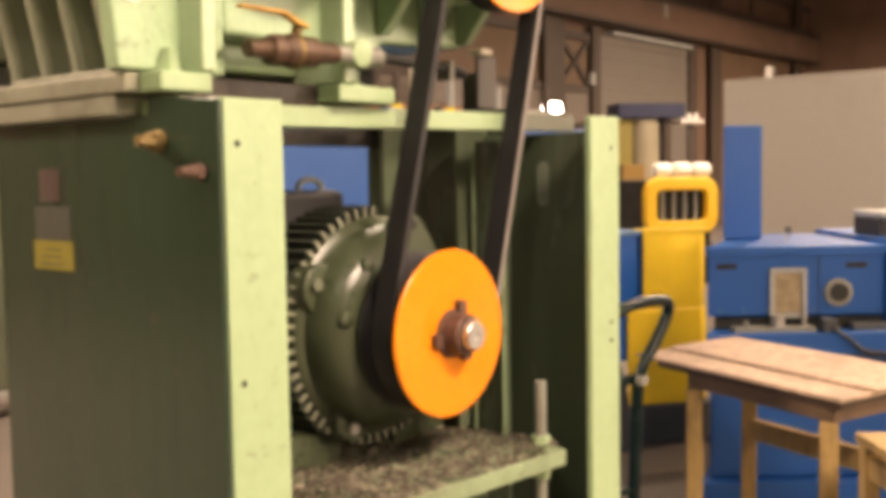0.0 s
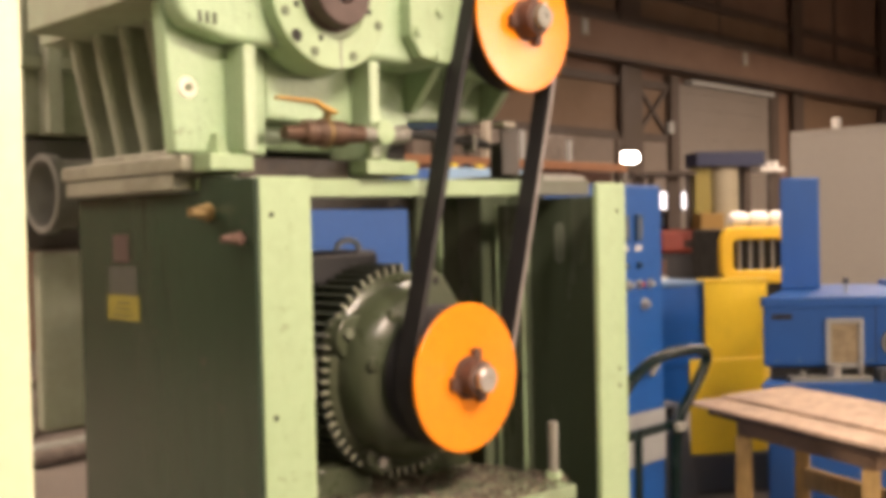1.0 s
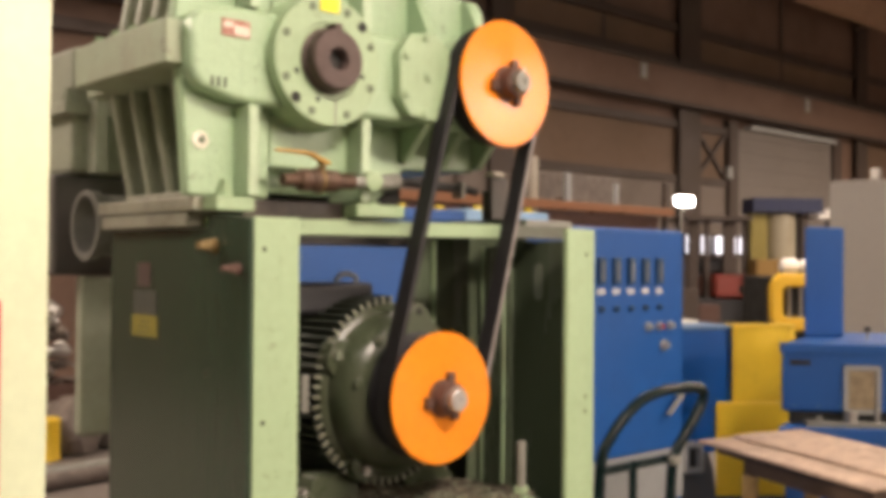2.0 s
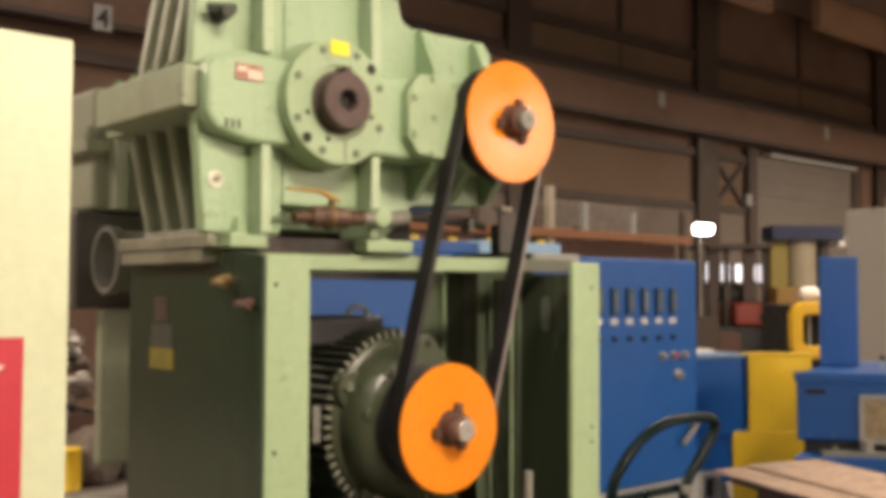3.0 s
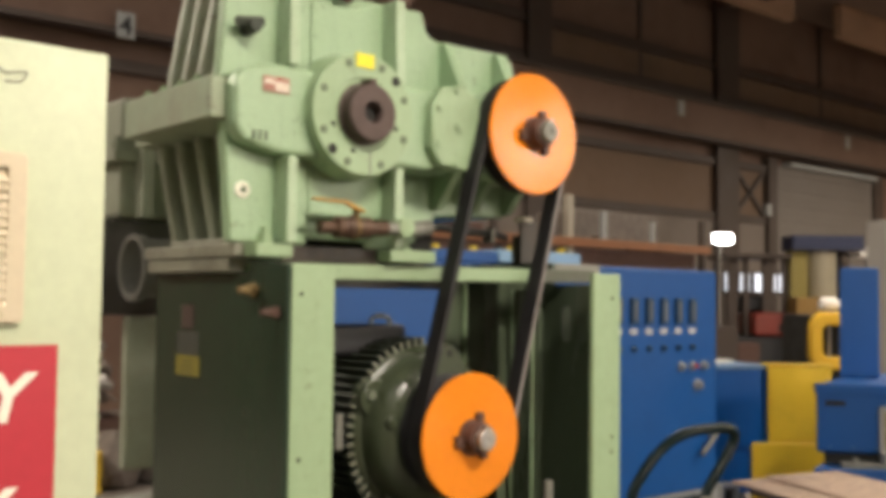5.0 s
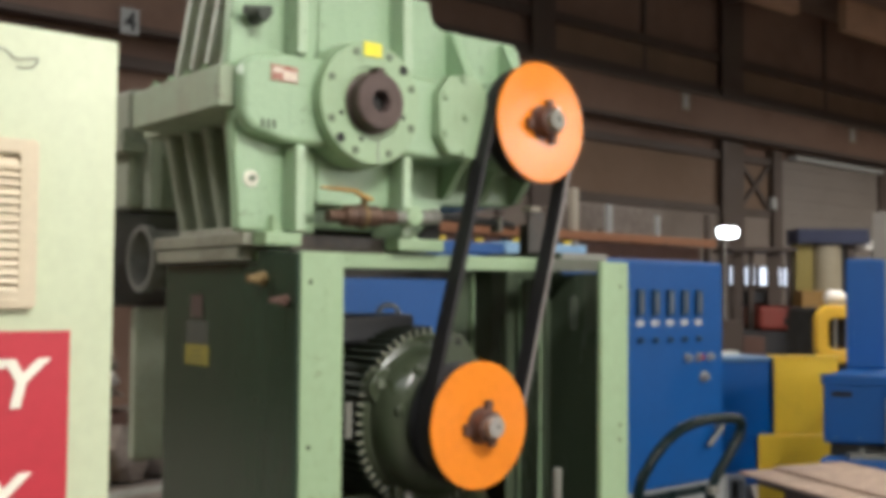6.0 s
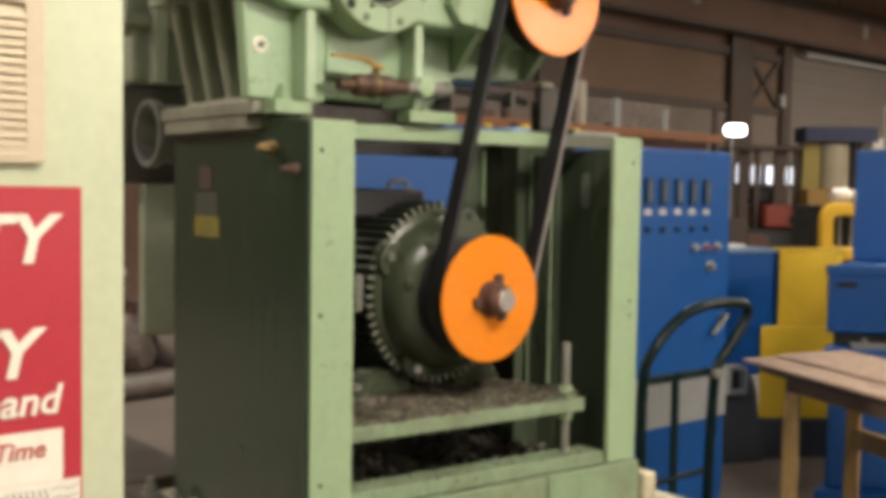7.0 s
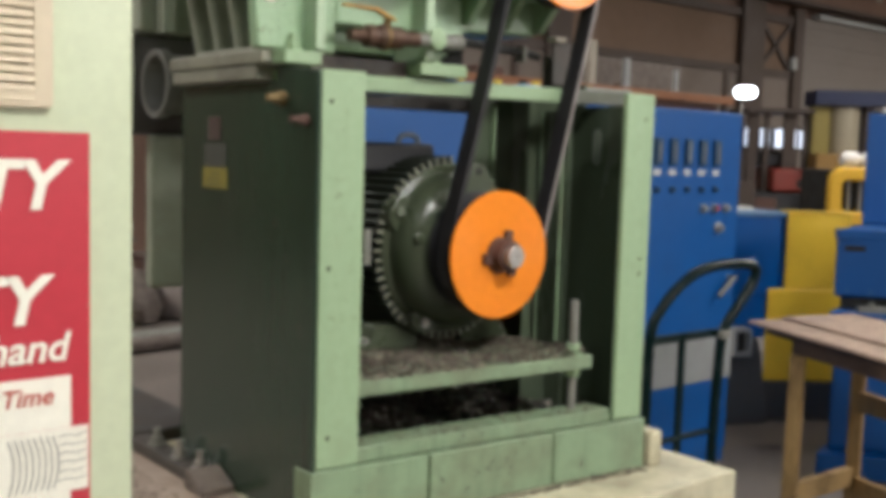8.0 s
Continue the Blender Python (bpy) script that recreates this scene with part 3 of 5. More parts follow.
part("end_bell", lathe(B(), (MX, 0.2, MZ), (0, -1, 0), [(0.170, 0), (0.173, 0.012), (0.171, 0.022), (0.165, 0.027), (0.158, 0.029), (0.1565, 0.045), (0.152, 0.062), (0.143, 0.077), (0.128, 0.087), (0.108, 0.092), (0.085, 0.094), (0.08, 0.096), (0, 0.097)], 72), M_MOTOR, motor)
for a, r, h in ((168, 0.13, 0.010), (128, 0.13, 0.010)):
    b = lathe(B(), (0, 0.122, r), (0, -1, 0), [(0.013, 0), (0.012, h), (0.007, h + 0.003), (0, h + 0.003)], 14)
    b.transform(pose(MX, 0, MZ, 0, 90 - a, 0))
    part("boss", b, M_MOTOR, motor)
part("body", cyl(B(), (MX, 0.2, MZ), (MX, 0.46, MZ), 0.160, seg=48), M_MOTOR_FIN, motor)
part("fan_cover", lathe(B(), (MX, 0.44, MZ), (0, 1, 0), [(0.178, 0), (0.18, 0.015), (0.16, 0.04), (0, 0.042)], 48), M_MOTOR_FIN, motor)
FIN = mesh_of("cooling_fin", box(B(), -0.0026, 0.0026, 0.183, 0.44, 0.155, 0.187), M_MOTOR_FIN, False)
# paler tip plate on the front end of each fin
TIP = mesh_of("fin_tip", box(B(), -0.0027, 0.0027, 0.178, 0.1825, 0.170, 0.1865), paint("pale_fin_tip", (0.22, 0.23, 0.17), 0.4, amount=0.4, scale=60), False)
for k in range(60):
    a = 6 * k
    if 5 < a < 95:
        continue
    piece("cooling_fin", FIN, pose(MX, 0, MZ, 0, a, 0), motor)
    piece("fin_tip", TIP, pose(MX, 0, MZ, 0, a, 0), motor, "pale fin tip")
top_lug = prism(B(), [(0.385, 1.375), (0.409, 1.436), (0.416, 1.450), (0.429, 1.459), (0.442, 1.459), (0.455, 1.450), (0.466, 1.436), (0.512, 1.375)], "y", 0.103, 0.142)
lg = part("lug", top_lug, M_MOTOR, motor, bevel=0.004)
part("lug_hole", lathe(B(), (0.4355, 0.1032, 1.441), (0, -1, 0), [(0, 0), (0.0075, 0), (0.0075, 0.0008), (0, 0.0008)], 14), M_DARKHOLE, lg, "dark bolt hole")
for a in (152, 242, 332):
    lug = prism(B(), [(-0.055, 0.12), (0.055, 0.12), (0.027, 0.176), (0.013, 0.184), (-0.013, 0.184), (-0.027, 0.176)], "y", 0.158, 0.198)
    lug.transform(pose(MX, 0, MZ, 0, 90 - a, 0))
    lg = part("lug", lug, M_MOTOR, motor, bevel=0.004)
    b = lathe(B(), (0, 0.158, 0.166), (0, -1, 0), [(0, 0), (0.010, 0), (0.010, 0.008), (0, 0.008)], 6)
    b.transform(pose(MX, 0, MZ, 0, 90 - a, 0))
    part("bolt", b, M_STEEL if a == 242 else M_GREEN_DULL, lg, "bolt head")
for sx in (-1, 1):
    ft = part("foot", prism(B(), [(MX + sx * 0.06, 1.13), (MX + sx * 0.165, 1.13), (MX + sx * 0.175, 1.10), (MX + sx * 0.19, 1.094), (MX + sx * 0.19, 1.079), (MX + sx * 0.06, 1.079)], "y", 0.2, 0.25), M_MOTOR, motor, bevel=0.004)
    part("foot", prism(B(), [(MX + sx * 0.06, 1.13), (MX + sx * 0.165, 1.13), (MX + sx * 0.175, 1.10), (MX + sx * 0.19, 1.094), (MX + sx * 0.19, 1.079), (MX + sx * 0.06, 1.079)], "y", 0.39, 0.44), M_MOTOR, motor, bevel=0.004)
    part("bolt", lathe(B(), (MX + sx * 0.178, 0.22, 1.095), (0, 0, 1), [(0, 0), (0.012, 0), (0.012, 0.01), (0, 0.01)], 6), M_STEEL, ft, "bright bolt head")
eye = tube(B(), [(MX - 0.02 + 0.026 * math.cos(t), 0.30, 1.498 + 0.014 * math.sin(t)) for t in [math.pi * k / 8 for k in range(-1, 10)]], 0.005, 8)
part("lifting_eye", eye, M_DULL, motor)
part("junction_box", box(B(), 0.255, 0.46, 0.27, 0.37, 1.43, 1.494), M_BLACK, motor, bevel=0.012)
part("terminal_box", box(B(), MX - 0.235, MX - 0.202, 0.25, 0.36, 1.24, 1.33), M_MOTOR_FIN, motor, bevel=0.006)
part("data_plate", box(B(), MX - 0.206, MX - 0.190, 0.186, 0.192, 1.255, 1.325), M_DULL, motor, "pale worn data plate", bevel=0.002)

# ---- pulleys and belts ----
PULLEYS = ((MX, MZ), (0.593, 1.893))
for nm, (cx, cz) in zip(("motor_pulley", "gearbox_pulley"), PULLEYS):
    t = thing(nm, (cx, 0.03, cz), "orange guard disc on a black grooved belt pulley", "pulley")
    R = 0.1240 if cz < 1.5 else 0.1250
    part("disc", lathe(B(), (cx, 0.03, cz), (0, -1, 0), [(0, 0), (R - 0.0012, 0), (R, 0.0015), (R, 0.0045), (R - 0.0017, 0.006), (0.06, 0.0064), (0, 0.006)], 96), M_ORANGE, t)
    grooves = [(0, 0), (0.1195, 0), (0.1195, 0.004)]
    for k in range(5 if cz < 1.5 else 3):
        h = 0.004 + 0.0125 * k
        grooves += [(0.109, h + 0.0025), (0.109, h + 0.008), (0.1195, h + 0.0105), (0.1195, h + 0.0125)]
    h = grooves[-1][1] + 0.002
    part("rim", lathe(B(), (cx, 0.031, cz), (0, 1, 0), grooves + [(0.117, h), (0, h)], 64), M_BLACK, t, "black grooved rim")
    bu = part("bushing", lathe(B(), (cx, 0.024, cz), (0, -1, 0), [(0.036, 0), (0.035, 0.006), (0.031, 0.007), (0.030, 0.03), (0.027, 0.033), (0, 0.033)], 32), M_RUST, t, "rusted taper bushing")
    for k in range(3):
        a = 2 * math.pi * k / 3 + 1.2
        part("ear", prism(B(), rounded(0.016, 0.022, 0.005, 3, cx + 0.04 * math.cos(a), cz + 0.04 * math.sin(a)), "y", 0.013, 0.0235), M_RUST, bu)
    sh = part("shaft", lathe(B(), (cx, 0.0, cz), (0, -1, 0), [(0, 0), (0.021, 0), (0.021, 0.021), (0.019, 0.023), (0.006, 0.023), (0.004, 0.02), (0, 0.02)], 28), M_STEEL if cz < 1.5 else M_DULL, t, "machined shaft end")
    part("key", box(B(), cx - 0.004, cx + 0.004, -0.0225, -0.005, cz + 0.0195, cz + 0.0245), M_STEEL, sh)
    part("hub_shaft", cyl(B(), (cx, 0.07, cz), (cx, 0.11 if cz < 1.5 else 0.2, cz), 0.026, seg=24), M_DULL, t)


M_BELTSTRIP = paint("light_grey_belt_strip", (0.20, 0.18, 0.17), 0.7, amount=0.3, scale=30)


def belt(y, half):
    (ax, az), (bx, bz) = PULLEYS
    d = Vector((bx - ax, bz - az))
    up = math.atan2(d.y, d.x)
    path = []
    for (cx, cz), a0 in (((ax, az), up + math.pi / 2), ((bx, bz), up - math.pi / 2)):
        for k in range(25):
            a = a0 + math.pi * k / 24
            path.append((cx, cz, a))
    bm = B()
    outer = [(cx + 0.121 * math.cos(a), cz + 0.121 * math.sin(a)) for cx, cz, a in path]
    inner = [(cx + 0.1105 * math.cos(a), cz + 0.1105 * math.sin(a)) for cx, cz, a in path]
    return ring(bm, outer, inner, "y", y - half, y + half)


for y in (0.042, 0.0545, 0.067):
    front = y < 0.05
    db = thing("drive_belt", (MX, y, MZ), "black rubber drive belt round both pulleys", "drive belt", "drive belts")
    part("belt_body", belt(y, 0.0058), M_RUBBER, db)
    if front:
        (ax, az), (bx, bz) = PULLEYS
        up = math.atan2(bz - az, bx - ax) - math.pi / 2
        nx, nz = math.cos(up), math.sin(up)
        strip = [(px + r * nx, pz + r * nz) for px, pz, r in ((ax, az, 0.112), (ax, az, 0.1207), (bx, bz, 0.1207), (bx, bz, 0.112))]
        # light grey strip along the right-hand run only
        part("grey_strip", prism(B(), strip, "y", 0.0356, 0.0361), M_BELTSTRIP, db, "light grey strip")

# ---- gear reducer ----
gear = thing("gear_reducer", (0.3, 0.35, 1.644), "light green cast-iron gear reducer with a bolted round flange", "gear reducer")
G = M_GREEN_CAST
# dusty, and browned: the dim light on the flange side is in the colour
M_GREEN_DUSTY_DIM = paint("dusty_dimmed_green_cast_iron", (0.31, 0.37, 0.25), 0.5, dirt=(0.24, 0.20, 0.14), amount=0.6, scale=5, bump=0.35, grain=90, wear=0.6)
part("lower_case", prism(B(), [(0.11, 1.66), (0.40, 1.66), (0.46, 1.72), (0.66, 1.73), (0.675, 1.78), (0.675, 1.868), (0.09, 1.868)], "y", 0.181, 0.60), G, gear, bevel=0.008)
part("front_wall", prism(B(), [(-0.064, 1.858), (-0.047, 1.645), (0.11, 1.645), (0.11, 1.858)], "y", 0.130, 0.160), G, gear, bevel=0.006)
part("front_wall", box(B(), 0.111, 0.285, 0.132, 0.19, 1.70, 1.858), G, gear, bevel=0.006)
part("front_wall", prism(B(), [(0.111, 1.932), (0.285, 1.932), (0.285, 2.13), (0.20, 2.103), (0.111, 2.105)], "y", 0.132, 0.19), G, gear, bevel=0.006)
part("front_wall", prism(B(), [(-0.074, 1.932), (-0.066, 2.07), (-0.048, 2.36), (0.11, 2.36), (0.11, 1.932)], "y", 0.130, 0.160), G, gear, bevel=0.006)
part("split_flange", prism(B(), [(-0.091, 0.128), (0.0, 0.128), (0.02, 0.225), (0.712, 0.225), (0.712, 0.60), (-0.02, 0.60), (-0.02, 0.50), (-0.08, 0.50), (-0.091, 0.488)], "z", 1.858, 1.932), M_GREEN_DUSTY_DIM, gear, "dusty green joint flange, browned for its dim side", bevel=0.004)
part("upper_case", prism(B(), [(0.09, 1.94), (0.675, 1.94), (0.683, 2.05), (0.679, 2.075), (0.661, 2.095), (0.459, 2.092), (0.437, 2.099), (0.426, 2.112), (0.417, 2.147), (0.09, 2.14)], "y", 0.181, 0.60), G, gear, bevel=0.006)
part("bearing_boss", box(B(), 0.0, 0.47, 0.131, 0.22, 1.804, 1.96), G, gear, bevel=0.006)
part("bearing_boss", prism(B(), [(-0.064, 1.925), (-0.052, 1.945), (0.01, 1.962), (0.36, 1.962), (0.47, 1.962), (0.47, 1.808), (0.36, 1.802), (0.02, 1.802), (-0.045, 1.818), (-0.064, 1.84)], "y", 0.09, 0.132), G, gear, bevel=0.012, segs=3)
part("bearing_boss", prism(B(), rounded(0.2, 0.2, 0.09, 7, 0.585, 1.893), "y", 0.10, 0.2), G, gear, bevel=0.008)
# paler than the case: the bright light on the rib fronts is painted in
M_RIB = paint("highlit_green_rib", (0.37, 0.475, 0.31), 0.32, amount=0.2, scale=12, bump=0.3, grain=90, wear=0.5)
for cx in (0.0505, 0.2895):
    part("rib", prism(B(), [(0.085, 1.645), (0.085, 1.80), (0.19, 1.80), (0.19, 1.645)], "x", cx - 0.0105, cx + 0.0105), M_RIB, gear, bevel=0.004)
    top = 2.36 if cx < 0.1 else 2.128
    part("rib", prism(B(), [(0.085, 1.962), (0.09, top), (0.19, top), (0.19, 1.962)], "x", cx - 0.0105, cx + 0.0105), M_RIB, gear, bevel=0.004)
for cx in (0.455, 0.555, 0.655):
    part("rib", prism(B(), [(0.10, 1.81), (0.19, 1.81), (0.19, 1.735), (0.165, 1.735)], "x", cx - 0.009, cx + 0.009), G, gear, bevel=0.003)
for cx in (0.475, 0.625):
    part("rib", prism(B(), [(0.105, 1.97), (0.19, 1.97), (0.19, 2.088), (0.165, 2.088)], "x", cx - 0.012, cx + 0.012), G, gear, bevel=0.003)
# near-black colour stands in for the shade beneath the case
part("bottom_web", box(B(), 0.09, 0.50, 0.24, 0.58, 1.645, 1.70), M_DARKHOLE, gear, "underside coloured near-black for shade")
for x0, x1 in ((-0.018, 0.056), (0.272, 0.385)):
    ft = part("foot", box(B(), x0, x1, 0.088, 0.134, 1.6445 - 0.025, 1.668 - 0.025), M_GREEN, gear, bevel=0.003)
    part("bolt", lathe(B(), ((x0 + x1) / 2, 0.125, 1.643), (0, 0, 1), [(0, 0), (0.02, 0), (0.02, 0.004), (0.014, 0.004), (0.014, 0.018), (0.009, 0.018), (0.009, 0.03), (0, 0.03)], 6), M_GREEN, ft)
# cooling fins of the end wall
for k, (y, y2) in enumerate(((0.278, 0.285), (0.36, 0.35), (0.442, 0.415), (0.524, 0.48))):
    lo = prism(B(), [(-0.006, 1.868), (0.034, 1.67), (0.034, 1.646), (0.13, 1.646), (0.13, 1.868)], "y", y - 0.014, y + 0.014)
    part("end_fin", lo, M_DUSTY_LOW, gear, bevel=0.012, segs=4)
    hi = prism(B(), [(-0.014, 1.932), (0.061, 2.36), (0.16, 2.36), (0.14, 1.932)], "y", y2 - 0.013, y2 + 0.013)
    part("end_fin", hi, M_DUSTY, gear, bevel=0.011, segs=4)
part("end_foot", box(B(), 0.02, 0.12, 0.2, 0.5, 1.645, 1.66), M_PLATE, gear, bevel=0.004)
# output flange
M_GREEN_OLD = paint("oily_green_bolt", (0.12, 0.16, 0.09), 0.4, dirt=(0.05, 0.06, 0.035), amount=0.4, scale=40)
FC = (0.188, 1.888)
of = part("output_flange", lathe(B(), (FC[0], 0.125, FC[1]), (0, -1, 0), [(0.12, 0), (0.118, 0.02), (0.114, 0.03), (0.114, 0.06), (0.112, 0.0625), (0.068, 0.0625), (0.066, 0.058), (0, 0.058)], 72), M_GREEN, gear)
for a in (45, 225):
    x, z = FC[0] + 0.1 * math.cos(radians(a)), FC[1] + 0.1 * math.sin(radians(a))
    part("open_hole", lathe(B(), (x, 0.0622, z), (0, -1, 0), [(0, 0), (0.0095, 0), (0.0095, 0.0012), (0, 0.0012)], 16), M_DARKHOLE, of, "open bolt hole")
for k in range(8):
    a = math.pi / 4 * (k + 0.5)
    x, z = FC[0] + 0.098 * math.cos(a), FC[1] + 0.098 * math.sin(a)
    part("bolt", lathe(B(), (x, 0.0622, z), (0, -1, 0), [(0, 0), (0.0078, 0), (0.0078, 0.0012), (0.0052, 0.0014), (0.0052, 0.003), (0, 0.003)], 12), M_GREEN_OLD, of)
for a in (200, 250, 345):
    part("paint_chip", lathe(B(), (FC[0] + 0.074 * math.cos(radians(a)), 0.0622, FC[1] + 0.074 * math.sin(radians(a))), (0, -1, 0), [(0, 0), (0.005, 0), (0.005, 0.0008), (0, 0.0008)], 7), M_DARKHOLE, of, "dark chipped spot")
part("flange_notch", box(B(), FC[0] + 0.012, FC[0] + 0.0145, 0.0612, 0.0624, FC[1] - 0.112, FC[1] - 0.068), M_DULL, of, "thin joint line")
os_ = part("output_shaft", lathe(B(), (FC[0], 0.067, FC[1]), (0, -1, 0), [(0.058, 0), (0.058, 0.0045), (0.0535, 0.006), (0.053, 0.029), (0.050, 0.033), (0.021, 0.033), (0.018, 0.029), (0.017, 0.012), (0, 0.012)], 48), M_SHAFT, gear, "rusted brown output shaft with a dark bore")
part("bore", lathe(B(), (FC[0], 0.0545, FC[1]), (0, -1, 0), [(0, 0), (0.0165, 0), (0.0165, 0.001), (0, 0.001)], 20), M_DARKHOLE, os_, "dark bore")
part("key", box(B(), FC[0] - 0.007, FC[0] + 0.007, 0.036, 0.066, FC[1] + 0.050, FC[1] + 0.062), M_SHAFT, os_)
part("tag", box(B(), FC[0] - 0.022, FC[0] + 0.018, 0.0602, 0.0618, FC[1] + 0.086, FC[1] + 0.112), paint("lemon_sticker", (0.78, 0.70, 0.01), 0.5, amount=0.1, scale=30), gear, "yellow sticker")
# side cover with bolts
cv = part("bearing_cover", prism(B(), [(0.352, 1.93), (0.378, 1.968), (0.44, 1.976), (0.478, 1.95), (0.478, 1.83), (0.44, 1.806), (0.378, 1.812), (0.352, 1.846)], "y", 0.066, 0.092), M_GREEN, gear, bevel=0.004)
for x, z in ((0.368, 1.925), (0.368, 1.852), (0.415, 1.965), (0.415, 1.816), (0.42, 1.89)):
    piece("bolt", BOLT_GREEN, pose(x, 0.066, z), cv)
# red and white plate, cast marks, plugs, fitting
nm = part("name_plate", box(B(), -0.012, 0.042, 0.0875, 0.0895, 1.908, 1.936), M_FADED, gear, "red and white name plate")
part("plate_field", box(B(), 0.012, 0.040, 0.0867, 0.0874, 1.911, 1.927), M_FADED_W, nm, "white field")
part("plate_field", box(B(), -0.008, 0.010, 0.0867, 0.0874, 1.922, 1.931), M_FADED_W, nm, "white field")
for k in range(3):
    part("cast_mark", box(B(), -0.03 + 0.012 * k, -0.026 + 0.012 * k, 0.0872, 0.0905, 1.822, 1.838), M_MOTOR, gear)
pl = part("oil_plug", lathe(B(), (-0.026, 0.1295, 1.737), (0, -1, 0), [(0.0145, 0), (0.0145, 0.003), (0.0105, 0.004), (0.009, 0.001), (0, 0.001)], 20), M_SIGN_WHITE, gear, "pale oil plug")
part("plug_core", lathe(B(), (-0.025, 0.1285, 1.737), (0, -1, 0), [(0.006, 0), (0.006, 0.004), (0, 0.004)], 6), M_GREEN_OLD, pl)
ff = part("breather", lathe(B(), (-0.026, 0.131, 2.022), (0, -1, 0), [(0, 0), (0.014, 0), (0.014, 0.01), (0.009, 0.012), (0.009, 0.03), (0.013, 0.03), (0.012, 0.042), (0, 0.044)], 12), M_MOTOR_FIN, gear, "dark pipe fitting")
part("cap", tube(B(), [(-0.056, 0.105, 2.026), (-0.006, 0.105, 2.034)], 0.009, 8), M_MOTOR_FIN, ff)
for y in (0.25, 0.32, 0.39, 0.46):
    part("joint_bolt", lathe(B(), (-0.055, y, 1.932), (0, 0, 1), [(0, 0), (0.014, 0), (0.014, 0.012), (0.008, 0.012), (0.008, 0.022), (0, 0.022)], 6), M_GREEN, gear)
part("top_pipe", tube(B(), smooth_path([(0.13, 0.20, 2.158), (0.22, 0.19, 2.152), (0.30, 0.20, 2.165), (0.40, 0.22, 2.175)], 5), 0.019, 10), M_RUST, gear, "rusted pipe on the case")
part("pipe_elbow", lathe(B(), (0.205, 0.165, 2.128), (0.2, -0.5, 0.6), [(0, 0), (0.016, 0), (0.018, 0.01), (0.018, 0.03), (0.013, 0.034), (0, 0.034)], 12), M_RUST, gear, "rusted pipe elbow")

# ---- drain valve on the reducer ----
vl = thing("drain_valve", (0.19, 0.1, 1.66), "rusty brass drain valve with an orange lever", "valve")
part("body", lathe(B(), (0.10, 0.075, 1.676), (1, 0, 0.03), [(0, 0), (0.011, 0), (0.012, 0.03), (0.019, 0.035), (0.021, 0.05), (0.016, 0.055), (0.02, 0.06), (0.023, 0.07), (0.02, 0.08), (0.016, 0.083), (0.02, 0.09), (0.02, 0.11), (0.014, 0.115), (0.014, 0.15), (0, 0.15)], 16), M_VALVE, vl)
part("collar", lathe(B(), (0.17, 0.075, 1.678), (1, 0, 0.03), [(0.0215, 0), (0.024, 0.003), (0.024, 0.008), (0.0215, 0.01)], 16), M_BRASS, vl, "brass collar")
part("stem", cyl(B(), (0.178, 0.072, 1.69), (0.178, 0.068, 1.712), 0.007, seg=10), M_BRASS, vl)
part("lever", prism(B(), [(0.078, 1.722), (0.078, 1.7265), (0.15, 1.7255), (0.172, 1.717), (0.190, 1.711), (0.190, 1.706), (0.168, 1.711), (0.148, 1.7205)], "y", 0.057, 0.069), paint("orange_lever", (0.46, 0.25, 0.035), 0.5, amount=0.3, scale=40), vl, "orange lever", bevel=0.002)
part("drain_pipe", tube(B(), [(0.25, 0.075, 1.681), (0.30, 0.075, 1.682), (0.345, 0.09, 1.684)], 0.012, 12), M_DULL, vl)
part("pipe_cap", lathe(B(), (0.292, 0.075, 1.684), (0, -1, 0), [(0, -0.01), (0.019, -0.01), (0.019, 0.012), (0.014, 0.014), (0, 0.014)], 20), M_GREEN, vl, "light green cap")
hose = thing("oil_pipe", (0.5, 0.14, 1.68), "grey and black oil pipe lying on the top plate", "pipe")
part("pipe", tube(B(), smooth_path([(0.37, 0.16, 1.688), (0.44, 0.16, 1.697), (0.54, 0.165, 1.693), (0.62, 0.175, 1.692), (0.665, 0.185, 1.688)], 5), 0.009, 12), M_DARKHOLE, hose)
part("sleeve", tube(B(), [(0.385, 0.16, 1.690), (0.425, 0.16, 1.696)], 0.0165, 14), M_DULL, hose, "dull steel sleeve")
part("clamp", box(B(), 0.60, 0.612, 0.16, 0.19, 1.672, 1.705), M_DULL, hose, "steel pipe clamp", bevel=0.003)
lb = thing("lifting_bracket", (0.765, 0.21, 1.632), "dark brown steel bracket on the stand top", "bracket")
part("plate", box(B(), 0.735, 0.789, 0.206, 0.214, 1.633, 1.728), M_DARKSTEEL, lb, bevel=0.003)
part("web", box(B(), 0.757, 0.765, 0.2145, 0.26, 1.633, 1.70), M_DARKSTEEL, lb, bevel=0.002)
part("cap", box(B(), 0.731, 0.765, 0.196, 0.225, 1.7285, 1.738), M_BEIGE, lb, "pale worn cap", bevel=0.002)
bk = thing("steel_shelf_arm", (0.9, 0.3, 1.60), "dull steel arm beside the top plate", "bracket")
part("arm", box(B(), 0.802, 1.0, 0.2, 0.42, 1.6075, 1.6365), M_DULL, bk, bevel=0.003)

# dirt on the ledges
debris("grit_on_shelf", 5200, (0.09, 0.62, 0.013, 0.40), 1.078, 0.0065, M_SHELFGRIT, "loose grit and metal chips on the shelf", 3, 0.028, SLOPE)
debris("grit_in_base", 4200, (0.09, 0.745, 0.075, 0.45), 0.906, 0.0065, M_BASECHIPS, "loose grit and metal chips in the base", 5, 0.06)
